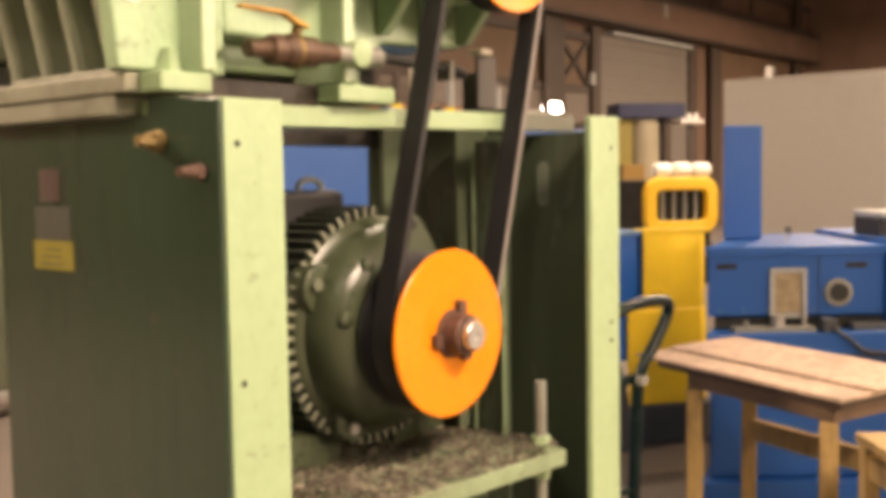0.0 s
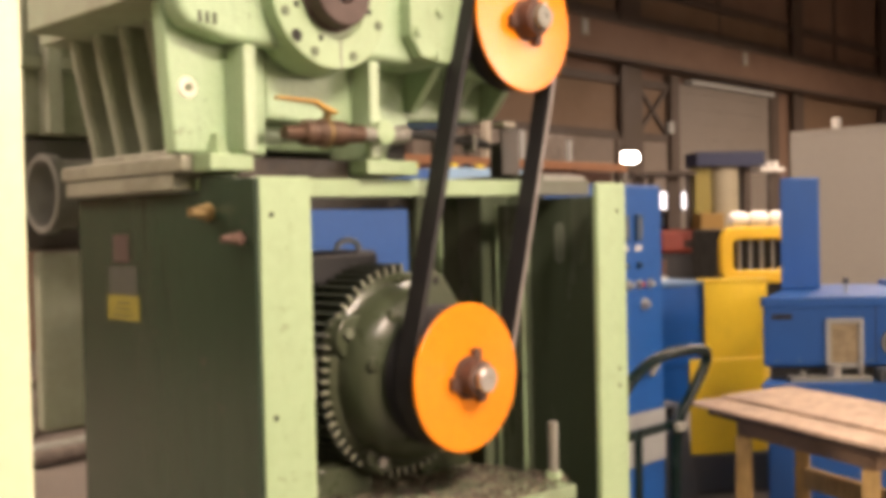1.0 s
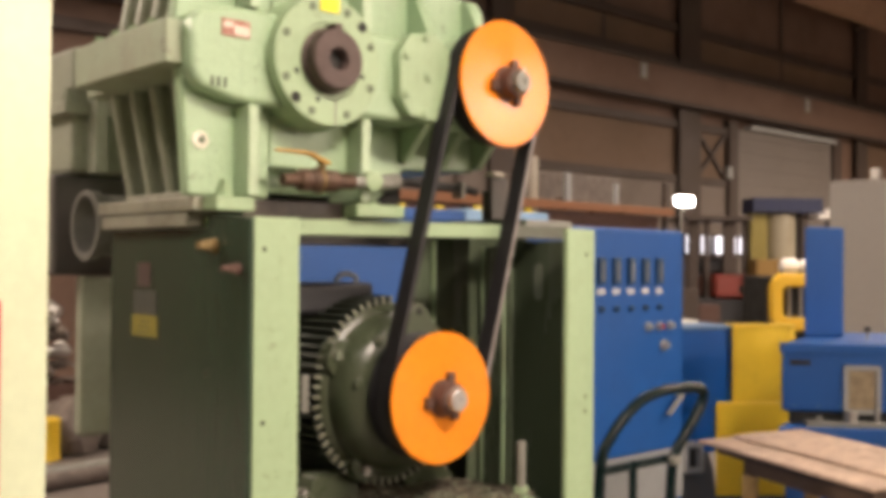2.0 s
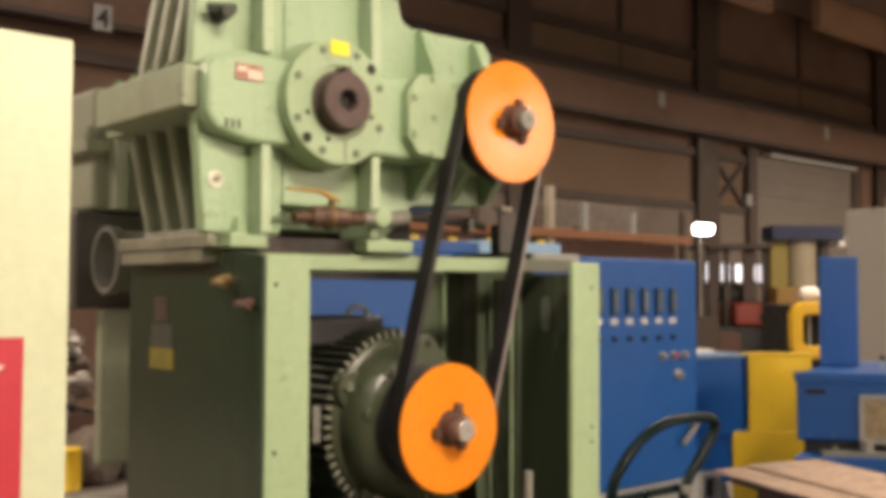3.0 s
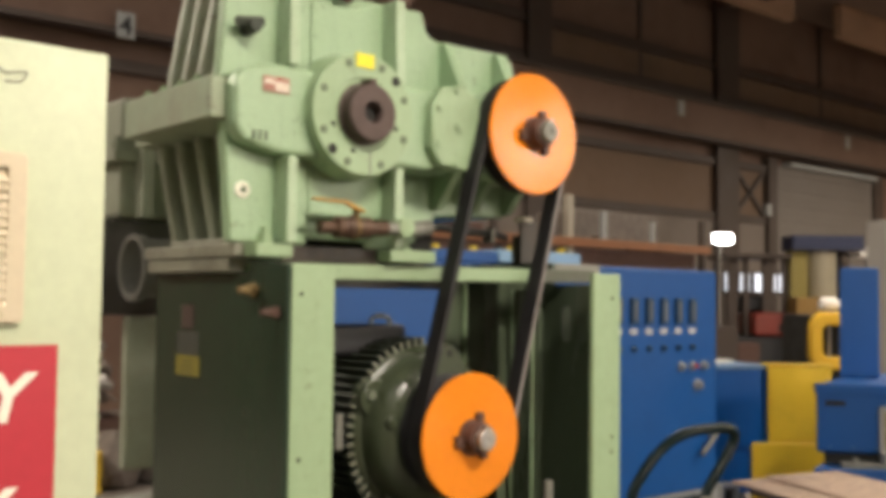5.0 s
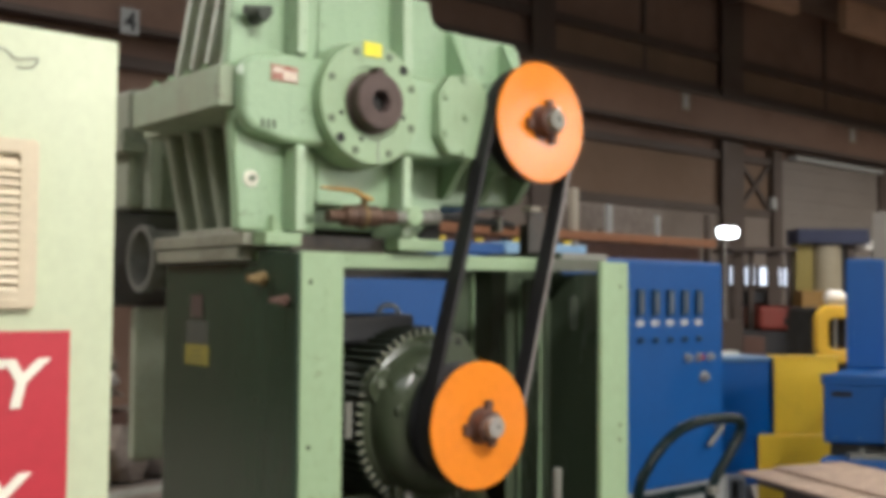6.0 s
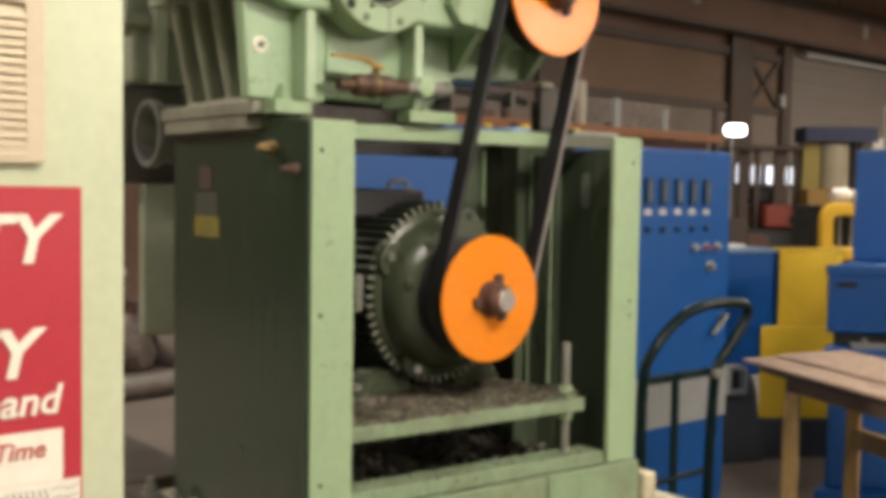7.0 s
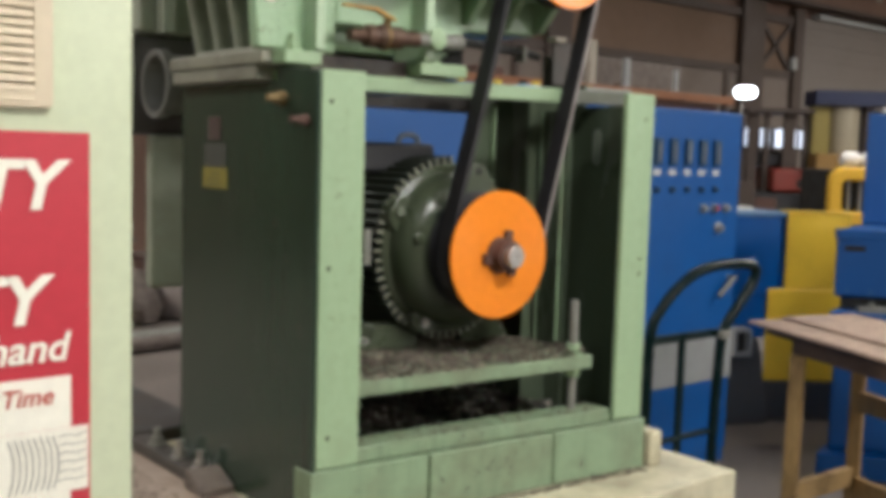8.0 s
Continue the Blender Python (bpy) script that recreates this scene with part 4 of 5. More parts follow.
debris("grit_on_lip", 700, (0.09, 0.67, 0.008, 0.066), 0.9625, 0.004, M_GRIT, "fine grit along the base lip", 7, 0.004, SLOPE)
debris("grime_at_foot", 900, (-0.012, 0.758, -0.028, -0.007), 0.828, 0.004, M_GRIT, "dark grime along the foot of the base", 11, 0.004, SLOPE)
debris("grit_on_bed", 900, (-0.4, -0.1, -0.1, 0.62), 0.828, 0.005, M_GRIT, "dirt and grit on the bed", 9, 0.01)

# ---- cream cabinet with vent and sign ----
cab = thing("control_cabinet", (-0.9, 0.1, 0.0), "cream steel electrical cabinet with vent and red sign", "cabinet")
FY = -0.180
part("body", box(B(), -1.5, -0.399, FY + 0.004, 0.30, 0.0, 1.862), M_CREAM, cab, bevel=0.006)
part("door", box(B(), -1.49, -0.402, FY - 0.014, FY + 0.003, 0.05, 1.858), M_CREAM, cab, bevel=0.003)
vf = part("vent_frame", ring(B(), rounded(0.24, 0.204, 0.006, 2, -0.622, 1.617), rounded(0.194, 0.168, 0.004, 2, -0.622, 1.617), "y", FY - 0.024, FY - 0.0145), M_VENT, cab, "tan vent frame", bevel=0.002)
SL = mesh_of("slat", box(B(), -0.098, 0.098, -0.0165, 0.003, -0.0012, 0.0012), M_VENT, False)
for k in range(16):
    piece("slat", SL, pose(-0.622, FY - 0.016, 1.537 + 0.0106 * k, 58, 0, 0), vf)
part("vent_back", box(B(), -0.72, -0.524, FY - 0.0148, FY - 0.0142, 1.533, 1.70), M_VENT, vf, "shaded vent opening")
scr = smooth_path([(-0.575, FY - 0.0148, 1.822), (-0.545, FY - 0.0148, 1.826), (-0.53, FY - 0.0148, 1.816), (-0.505, FY - 0.0148, 1.820), (-0.512, FY - 0.0148, 1.808), (-0.53, FY - 0.0148, 1.806)], 5)
part("pen_mark", tube(B(), scr, 0.0012, 5), M_DULL, cab, "grey pen scribble")
sgn = thing("safety_sign", (-0.6, FY - 0.015, 1.25), "red and white safety sign with italic letters", "sign")
SY = FY - 0.0146
part("panel", box(B(), -0.90, -0.457, SY - 0.0016, SY, 1.0, 1.488), M_SIGN_RED, sgn)
part("white_field", box(B(), -0.90, -0.481, SY - 0.0024, SY - 0.0017, 1.13, 1.194), M_SIGN_WHITE, sgn, "white field")
dr = part("picture_field", box(B(), -0.90, -0.460, SY - 0.0026, SY - 0.0018, 1.05, 1.1295), M_SIGN_WHITE, sgn, "white field with a line drawing of a coil")
part("white_field", box(B(), -0.90, -0.482, SY - 0.0024, SY - 0.0017, 1.0, 1.0495), M_SIGN_WHITE, sgn, "white field")
for k in range(8):
    x = -0.552 + 0.0075 * k
    part("coil_line", tube(B(), smooth_path([(x - 0.003, SY - 0.0028, 1.056), (x + 0.002, SY - 0.0028, 1.075), (x + 0.002, SY - 0.0028, 1.10), (x - 0.004, SY - 0.0028, 1.122)], 4), 0.0008, 5), M_INK, dr, "thin drawn line")
for k in range(6):
    z = 1.064 + 0.011 * k
    part("cable_line", tube(B(), smooth_path([(-0.497, SY - 0.0028, z), (-0.485, SY - 0.0028, z + 0.002), (-0.475, SY - 0.0028, z - 0.001), (-0.463, SY - 0.0028, z + 0.003)], 3), 0.0006, 5), M_INK, dr, "thin drawn line")


def sign_words(text, right, base, size, material, bold):
    cu = bpy.data.curves.new("letters", "FONT")
    cu.body, cu.size, cu.extrude, cu.shear, cu.offset, cu.align_x = text, size, 0.0004, 0.22, bold, "RIGHT"
    tmp = new("letters", cu)
    me = bpy.data.meshes.new_from_object(tmp.evaluated_get(bpy.context.evaluated_depsgraph_get()))
    bpy.data.objects.remove(tmp)
    me.transform(pose(right, SY - 0.0032, base, 90, 0, 0))
    me.materials.clear()
    me.materials.append(material)
    ob = new("letters", me)
    ob.parent, ob.matrix_parent_inverse = sgn, Matrix.Translation(-sgn.location)
    ob["label"] = "printed letters " + text


sign_words("TY", -0.497, 1.3985, 0.080, M_SIGN_WHITE, 0.0022)
sign_words("TY", -0.517, 1.262, 0.080, M_SIGN_WHITE, 0.0022)
sign_words("hand", -0.486, 1.2145, 0.049, M_SIGN_WHITE, 0.0009)
sign_words("Time", -0.503, 1.162, 0.030, M_LABEL_R, 0.0004)

# ---- second drive behind ----
sd = thing("second_drive", (0.35, 1.1, 0.0), "grey-green gear drive with a round pipe flange, standing in shade", "gear drive")
M_OLD = paint("grey_green_old_paint", (0.27, 0.29, 0.215), 0.5, amount=0.4, scale=8)
M_HOUSING = paint("dark_grey_brown_paint", (0.075, 0.066, 0.062), 0.5, amount=0.3, scale=9)
part("gear_case", box(B(), 0.085, 0.5, 0.92, 1.35, 1.735, 2.03), M_OLD, sd, bevel=0.015)
part("case_flange", box(B(), 0.06, 0.52, 0.90, 1.38, 1.87, 1.90), M_OLD, sd, bevel=0.004)
part("case_rib", box(B(), 0.12, 0.15, 0.87, 0.92, 1.735, 2.03), M_OLD, sd, bevel=0.004)
part("case_rib", box(B(), 0.27, 0.30, 0.87, 0.92, 1.735, 2.03), M_OLD, sd, bevel=0.004)
for k in range(4):
    part("bolt", lathe(B(), (0.075 + 0.09 * k, 0.92, 1.90), (0, 0, 1), [(0, 0), (0.016, 0), (0.016, 0.014), (0.009, 0.014), (0.009, 0.03), (0, 0.03)], 6), M_OLD, sd)
part("dark_housing", box(B(), 0.05, 0.42, 0.93, 1.3, 1.50, 1.733), M_HOUSING, sd, "dark grey-brown housing", bevel=0.01)
M_PIPE = paint("blue_grey_pipe", (0.14, 0.14, 0.125), 0.45, amount=0.35, scale=12)
pf = part("pipe_flange", lathe(B(), (0.074, 0.80, 1.612), (-1, 0.02, 0), [(0.068, -0.16), (0.068, -0.02), (0.077, -0.016), (0.078, 0.006), (0.076, 0.009), (0.066, 0.009), (0.064, 0.006), (0.064, -0.12), (0, -0.12)], 40), M_PIPE, sd, "grey round pipe flange")
part("pipe_neck", cyl(B(), (0.2, 0.82, 1.612), (0.3, 0.96, 1.612), 0.06, seg=24), M_DULL, sd)
part("column", box(B(), 0.105, 0.6, 0.90, 0.94, 1.13, 1.499), M_OLD, sd, bevel=0.01)
for y in (0.92, 1.15):
    part("leg", box(B(), 0.48, 0.58, y, y + 0.08, 0.0, 1.129 if y < 1 else 1.499), M_OLD, sd, bevel=0.004)

# clutter on the floor further back
pp = thing("steel_pipe", (2.6, 5.5, 0.0), "grey steel pipe lying on the floor", "pipe", "pipes on the floor")
part("pipe", tube(B(), [(0.9, 5.33, 0.06), (4.6, 5.75, 0.06)], 0.055, 14), M_DIRTY, pp)
pp2 = thing("steel_pipe", (2.6, 5.8, 0.0), "grey steel pipe lying on the floor", "pipe", "pipes on the floor")
part("pipe", tube(B(), [(1.0, 5.62, 0.05), (4.6, 6.08, 0.05)], 0.05, 14), M_DULL, pp2)
hs = thing("coiled_hose", (3.3, 7.3, 0.0), "dusty brown hose coiled on the floor", "hose")
part("hose", tube(B(), [(3.3 + (0.75 - 0.03 * k / 16) * math.cos(k * math.pi / 8), 7.35 + (0.75 - 0.03 * k / 16) * math.sin(k * math.pi / 8), 0.06 + 0.004 * k) for k in range(50)], 0.05, 8), M_DIRTY, hs)
M_DIRTY2 = paint("grey_brown_sack", (0.2, 0.17, 0.15), 0.55, dirt=(0.1, 0.07, 0.06), amount=0.5, scale=9)
rm = random.Random(11)
sc = thing("scrap_bin", (2.2, 8.7, 0.0), "low rusty steel bin heaped with shiny scrap", "bin")
part("bin", ring(B(), rounded(2.2, 1.0, 0.04, 2, 2.2, 8.8), rounded(2.1, 0.9, 0.03, 2, 2.2, 8.8), "z", 0.02, 0.35), M_RUST, sc)
part("bin_bottom", box(B(), 1.1, 3.3, 8.3, 9.3, 0.0, 0.05), M_RUST, sc)
for m, n, lb in ((M_STEEL, 150, "shiny tangled scrap"), (M_DIRTY, 170, "brown tangled scrap")):
    heap = B()
    for k in range(n):
        u, v = rm.uniform(-0.95, 0.95), rm.uniform(-0.4, 0.4)
        p = Vector((2.2 + u, 8.8 + v, 0.15 + rm.uniform(0.0, 1.25) * (1 - 0.3 * abs(u))))
        d = Vector((rm.uniform(-1, 1), rm.uniform(-1, 1), rm.uniform(-0.5, 0.5))).normalized() * rm.uniform(0.06, 0.22)
        tube(heap, [p - d, p + d * 0.2 + Vector((0, 0, 0.03)), p + d], rm.uniform(0.012, 0.06), 6)
    part("scrap", heap, m, sc, lb)
for x, y, z, r, m, lb in ((2.05, 6.75, 0.0, 0.2, M_BANDWHITE, "crumpled pale plastic sack on the floor"), (2.5, 6.7, 0.0, 0.22, M_DIRTY, "crumpled brown plastic sack on the floor"), (2.95, 6.75, 0.0, 0.24, M_DIRTY2, "crumpled grey-brown plastic sack on the floor")):
    sk = thing("plastic_sack", (x, y, z), lb, "sack")
    bm = lathe(B(), (x, y, z), (0, 0, 1), [(0, 0), (r * 0.9, 0.02), (r * 1.05, r * 0.6), (r * 0.9, r * 1.3), (r * 0.5, r * 1.7), (r * 0.25, r * 2.0), (0, r * 2.05)], 20)
    for v in bm.verts:
        q = noise.noise(v.co * 7.0)
        v.co.x += 0.06 * q
        v.co.y += 0.06 * noise.noise(v.co * 9.0)
    part("sack", bm, m, sk)
yb = thing("yellow_tin", (2.22, 6.5, 0.0), "small yellow tin standing on the floor", "tin")
part("tin", lathe(B(), (2.22, 6.5, 0.0), (0, 0, 1), [(0, 0), (0.11, 0), (0.115, 0.01), (0.11, 0.02), (0.11, 0.3), (0.115, 0.31), (0.10, 0.32), (0, 0.315)], 20), M_YELLOW, yb)

# ---- blue control cabinets ----
bc = thing("blue_control_cabinet", (2.7, 1.6, 0.0), "blue control cabinet with a row of upright meters", "cabinet")
CY = 1.39
part("body", box(B(), 2.05, 3.185, CY + 0.012, 1.95, 0.06, 1.695), M_BLUE, bc, bevel=0.008)
dr_ = part("door", box(B(), 2.07, 3.175, CY, CY + 0.0115, 0.70, 1.685), M_BLUE, bc, bevel=0.003)
part("band", box(B(), 2.07, 3.18, CY - 0.004, CY + 0.0115, 0.47, 0.697), M_BANDWHITE, bc, "pale grey band")
part("lower_door", box(B(), 2.07, 3.175, CY, CY + 0.0115, 0.13, 0.467), M_BLUE, bc, bevel=0.003)
part("plinth", box(B(), 2.1, 3.15, CY + 0.03, 1.92, 0.0, 0.06), M_BLACK, bc)
M_METER = paint("dark_meter", (0.015, 0.05, 0.11), 0.4, amount=0.2)
for k in range(6):
    x = 2.475 + 0.103 * k
    mt = part("meter", box(B(), x - 0.024, x + 0.024, CY - 0.014, CY - 0.0005, 1.45, 1.565), M_METER, bc, "dark upright meter", bevel=0.004)
    part("scale", box(B(), x - 0.002, x + 0.007, CY - 0.0155, CY - 0.0145, 1.465, 1.55), M_LABEL_G if k != 3 else M_BANDWHITE, mt, "grey scale")
    part("meter_label", box(B(), x - 0.022, x + 0.022, CY - 0.004, CY - 0.0005, 1.408, 1.43), M_WHITE, bc, "pale label")
    part("label_line", box(B(), x - 0.018, x + 0.018, CY - 0.0052, CY - 0.0042, 1.416, 1.421), M_INK, bc, "dark print on the label")
    part("switch", lathe(B(), (x, CY, 1.345), (0, -1, 0), [(0, 0), (0.014, 0), (0.014, 0.01), (0.008, 0.012), (0.008, 0.022), (0, 0.022)], 12), M_METER, bc, "dark switch")
for k, m in enumerate((M_BANDWHITE, M_LABEL_R, M_BANDWHITE)):
    pb = part("push_button", lathe(B(), (2.91 + 0.083 * k, CY, 1.26), (0, -1, 0), [(0, 0), (0.020, 0), (0.020, 0.008), (0.014, 0.009), (0.014, 0.02), (0, 0.02)], 16), M_STEEL, bc, "push button")
    part("button_cap", lathe(B(), (2.91 + 0.083 * k, CY - 0.0205, 1.26), (0, -1, 0), [(0, 0), (0.012, 0), (0.011, 0.006), (0, 0.007)], 12), m, pb)
part("key_switch", lathe(B(), (3.03, CY, 1.172), (0, -1, 0), [(0, 0), (0.026, 0), (0.026, 0.008), (0.016, 0.01), (0.016, 0.026), (0, 0.026)], 16), M_STEEL, bc, "bright key switch")
hd = part("handle", tube(B(), [(3.03, CY - 0.03, 0.86), (3.13, CY - 0.035, 0.945)], 0.012, 8), M_DULL, bc, "steel door handle", soft=True)
part("handle_post", cyl(B(), (3.125, CY - 0.03, 0.94), (3.125, CY, 0.94), 0.012, seg=10), M_STEEL, hd)
bc2 = thing("blue_cabinet", (1.2, 1.75, 0.0), "plain blue steel cabinet behind the drive", "cabinet")
part("body", box(B(), 0.86, 2.03, 1.44, 1.95, 0.06, 1.69), M_BLUE, bc2, bevel=0.008)
part("door", box(B(), 0.88, 2.01, 1.428, 1.4395, 0.1, 1.67), M_BLUE, bc2, bevel=0.003)
part("plinth", box(B(), 0.89, 1.92, 1.46, 1.92, 0.0, 0.06), M_BLACK, bc2)

for nm, x0, x1, z0, z1, m, lb in (("blue_box", 1.22, 1.838, 1.6905, 1.737, M_BLUE, "low blue steel box lying on the cabinet"), ("pale_blue_box", 1.842, 2.31, 1.6955, 1.745, M_BLUE_LT, "low pale blue steel box lying on the cabinets")):
    t = thing(nm, ((x0 + x1) / 2, 1.5, z0), lb, "box")
    part("case", box(B(), x0, x1, 1.45, 1.66, z0, z1), m, t, bevel=0.006)
    for k in range(6):
        x = x0 + (x1 - x0) * (0.08 + 0.155 * k)
        part("stud", cyl(B(), (x, 1.5, z1), (x, 1.5, z1 + 0.018), 0.016, seg=8), M_LABEL_Y if k % 2 else M_DARKHOLE, t)

# ---- hand cart ----
ct = thing("hand_cart", (1.72, 0.45, 0.0), "dark green tubular hand cart beside the stand", "cart")
loopp = smooth_path([(1.48, 0.50, 0.10), (1.48, 0.50, 0.55), (1.48, 0.50, 0.92), (1.515, 0.49, 1.03), (1.61, 0.47, 1.12), (1.72, 0.455, 1.155), (1.86, 0.45, 1.155), (1.925, 0.45, 1.14), (1.935, 0.46, 1.10), (1.885, 0.47, 1.03), (1.83, 0.485, 0.95), (1.815, 0.49, 0.85), (1.815, 0.50, 0.5), (1.815, 0.50, 0.10)], 6)
part("handle_loop", tube(B(), loopp, 0.0165, 14), M_CART, ct)
for z in (0.935, 0.62, 0.3):
    part("crossbar", tube(B(), [(1.48, 0.50, z), (1.815, 0.50, z)], 0.010, 8), M_CART, ct)
part("slat", box(B(), 1.625, 1.65, 0.495, 0.507, 0.2, 0.935), M_CART, ct)
part("bar_plate", box(B(), 1.47, 1.80, 0.488, 0.499, 0.925, 0.95), M_CART, ct)
part("clip", box(B(), 1.79, 1.83, 0.46, 0.482, 0.92, 0.945), M_DULL, ct, "dull steel clip", bevel=0.004)
part("toe_plate", box(B(), 1.42, 1.85, 0.22, 0.52, 0.07, 0.085), M_CART, ct)
for x in (1.40, 1.87):
    w = part("wheel", lathe(B(), (x - 0.025, 0.56, 0.12), (1, 0, 0), [(0.04, 0), (0.11, 0), (0.12, 0.012), (0.12, 0.038), (0.11, 0.05), (0.04, 0.05), (0.04, 0)], 28), M_TYRE, ct, "black rubber wheel")
    part("hub", lathe(B(), (x - 0.028, 0.56, 0.12), (1, 0, 0), [(0, 0), (0.038, 0), (0.038, 0.056), (0, 0.056)], 16), M_DULL, w)

# ---- work table ----
# brown wood with the shade below the top mixed into its colour
M_APRON = timber("shaded_table_timber", (0.17, 0.105, 0.06), (6, 6, 6))
tb = thing("work_table", (2.75, 0.45, 0.0), "rough wooden work table with a worn plywood top", "table")
TA, TB_, TC, TD = Vector((2.705, 0.985, 0)), Vector((2.347, 0.10, 0)), Vector((2.88, -0.06, 0)), Vector((3.245, 0.845, 0))


def on_table(s, t, z):
    p = (TA * (1 - s) + TB_ * s) * (1 - t) + (TD * (1 - s) + TC * s) * t
    return (p.x, p.y, z)


def table_board(s0, s1, t0, t1, z0, z1):
    return prism(B(), [on_table(s, t, 0)[:2] for s, t in ((s0, t0), (s1, t0), (s1, t1), (s0, t1))], "z", z0, z1)


part("tabletop", table_board(0.0, 1.0, 0.0, 0.56, 0.818, 0.830), M_BOARD, tb, bevel=0.001)
part("tabletop", table_board(0.02, 1.02, 0.30, 1.0, 0.831, 0.841), M_BOARD, tb, bevel=0.001)
part("under_board", table_board(0.09, 0.97, 0.06, 0.94, 0.79, 0.817), M_DARKWOOD, tb, "dark stacked boards, deepened for shade")
for t in (0.12, 0.92):
    part("apron", table_board(0.24, 0.93, t - 0.02, t + 0.02, 0.735, 0.789), M_APRON, tb, bevel=0.002)
for s in (0.25, 0.92):
    part("apron", table_board(s - 0.012, s + 0.012, 0.1, 0.92, 0.735, 0.788), M_APRON, tb, bevel=0.002)


def post_at(p, w, z0, z1):
    bm = box(B(), -w / 2, w / 2, -w / 2, w / 2, z0, z1)
    return turned(bm, (p[0], p[1], 0), -68)


for s, t in ((0.27, 0.115), (0.90, 0.115), (0.16, 0.88), (0.90, 0.88)):
    part("leg", post_at(on_table(s, t, 0), 0.056, 0.0, 0.735), M_LEG, tb, bevel=0.003)
for a, b, z in (((0.27, 0.115), (0.90, 0.115), 0.14), ((0.27, 0.115), (0.16, 0.88), 0.18), ((0.90, 0.115), (0.90, 0.88), 0.2), ((0.16, 0.88), (0.9, 0.88), 0.5), ((0.16, 0.88), (0.9, 0.88), 0.14)):
    p, q = Vector(on_table(*a, z)), Vector(on_table(*b, z))
    d = (q - p)
    bm = box(B(), 0, d.length, -0.018, 0.018, -0.04, 0.04)
    bm.transform(Matrix.Translation(p) @ d.to_track_quat("X", "Z").to_matrix().to_4x4())
    part("stretcher", bm, M_LEG, tb, bevel=0.002)
t2 = thing("wooden_stool", (2.20, -0.22, 0.0), "tall pale wooden stool beside the table", "stool")
ST = (2.20, -0.22)
part("seat", turned(box(B(), -0.17, 0.17, -0.17, 0.17, 0.74, 0.77), ST, -50), M_LEG, t2, bevel=0.004)
for sx in (-1, 1):
    for sy in (-1, 1):
        part("leg", turned(box(B(), sx * 0.14 - 0.022, sx * 0.14 + 0.022, sy * 0.14 - 0.022, sy * 0.14 + 0.022, 0, 0.739), ST, -50), M_LEG, t2, bevel=0.003)
    part("rail", turned(box(B(), sx * 0.14 - 0.012, sx * 0.14 + 0.012, -0.118, 0.118, 0.65, 0.71), ST, -50), M_LEG, t2, bevel=0.002)
    part("rail", turned(box(B(), sx * 0.14 - 0.012, sx * 0.14 + 0.012, -0.118, 0.118, 0.25, 0.30), ST, -50), M_LEG, t2, bevel=0.002)

# ---- blue press: its front faces (-0.77, -0.64) ----
PO, PD = (3.55, 1.10, 0), -50.3


def press(bm):
    return turned(bm, PO, PD)


pr = thing("blue_press", (4.2, 1.0, 0.0), "blue industrial press with an upright column", "machine")
part("body", press(prism(B(), [(0, 0), (0.8, 0), (0.8, 0.9), (0.36, 0.9)], "z", 0.86, 1.175)), M_BLUE, pr, bevel=0.012)
part("end_box", press(box(B(), 0.802, 1.9, -0.04, 0.9, 0.80, 1.20)), M_BLUE, pr, bevel=0.012)
part("ledge", press(prism(B(), [(-0.03, -0.1), (1.9, -0.1), (1.9, 0.9), (0.36, 0.9)], "z", 0.70, 0.80)), M_BLUE, pr, bevel=0.008)
# solid neck, its near-black colour is the shade under the body
part("neck", press(prism(B(), [(0.04, 0.03), (0.8, 0.03), (0.8, 0.9), (0.4, 0.9)], "z", 0.80, 0.86)), M_DARKHOLE, pr, "gap coloured near-black for shade")
part("base", press(prism(B(), [(0.02, 0.02), (1.9, 0.02), (1.9, 0.9), (0.38, 0.9)], "z", 0.12, 0.70)), M_BLUE, pr, bevel=0.012)
part("plinth", press(prism(B(), [(-0.04, -0.05), (1.95, -0.05), (1.95, 0.95), (0.36, 0.95)], "z", 0.0, 0.12)), M_BLUE, pr, bevel=0.008)
part("top_bar", press(box(B(), 0.0, 0.8, -0.012, 0.05, 1.13, 1.176)), M_BLUE, pr, bevel=0.004)
for k in (0.04, 0.62):
    part("slot", press(box(B(), k, k + 0.09, -0.004, 0.003, 1.075, 1.10)), M_DARKHOLE, pr, "dark slot")
wn = part("window_frame", press(ring(B(), rounded(0.165, 0.225, 0.01, 2, 0.36, 0.965), rounded(0.125, 0.185, 0.008, 2, 0.36, 0.965), "y", -0.015, -0.001)), M_BANDWHITE, pr, "pale worn window frame", bevel=0.002)
part("window_plate", press(box(B(), 0.30, 0.42, -0.006, -0.002, 0.875, 1.055)), M_GRIME, wn, "brown grimy plate")
part("port", press(lathe(B(), (0.585, -0.001, 0.965), (0, -1, 0), [(0.062, 0), (0.062, 0.014), (0.044, 0.016), (0.042, 0.004), (0, 0.004)], 28)), M_DULL, pr, "round port with a dull rim")
part("port_core", press(lathe(B(), (0.585, -0.006, 0.965), (0, -1, 0), [(0, 0), (0.041, 0), (0.041, 0.002), (0, 0.002)], 24)), M_DARKHOLE, pr, "dark opening")
part("cylinder", press(cyl(B(), (0.30, -0.05, 0.755), (0.30, -0.05, 0.87), 0.03, seg=16)), M_STEEL, pr, "bright steel plunger")
cl = part("column", turned(prism(B(), [(0, 0), (0.2, 0), (0.2, 0.25), (0.12, 0.25)], "z", 1.176, 1.735), (4.04, 1.25), -45), M_BLUE, pr, bevel=0.01)
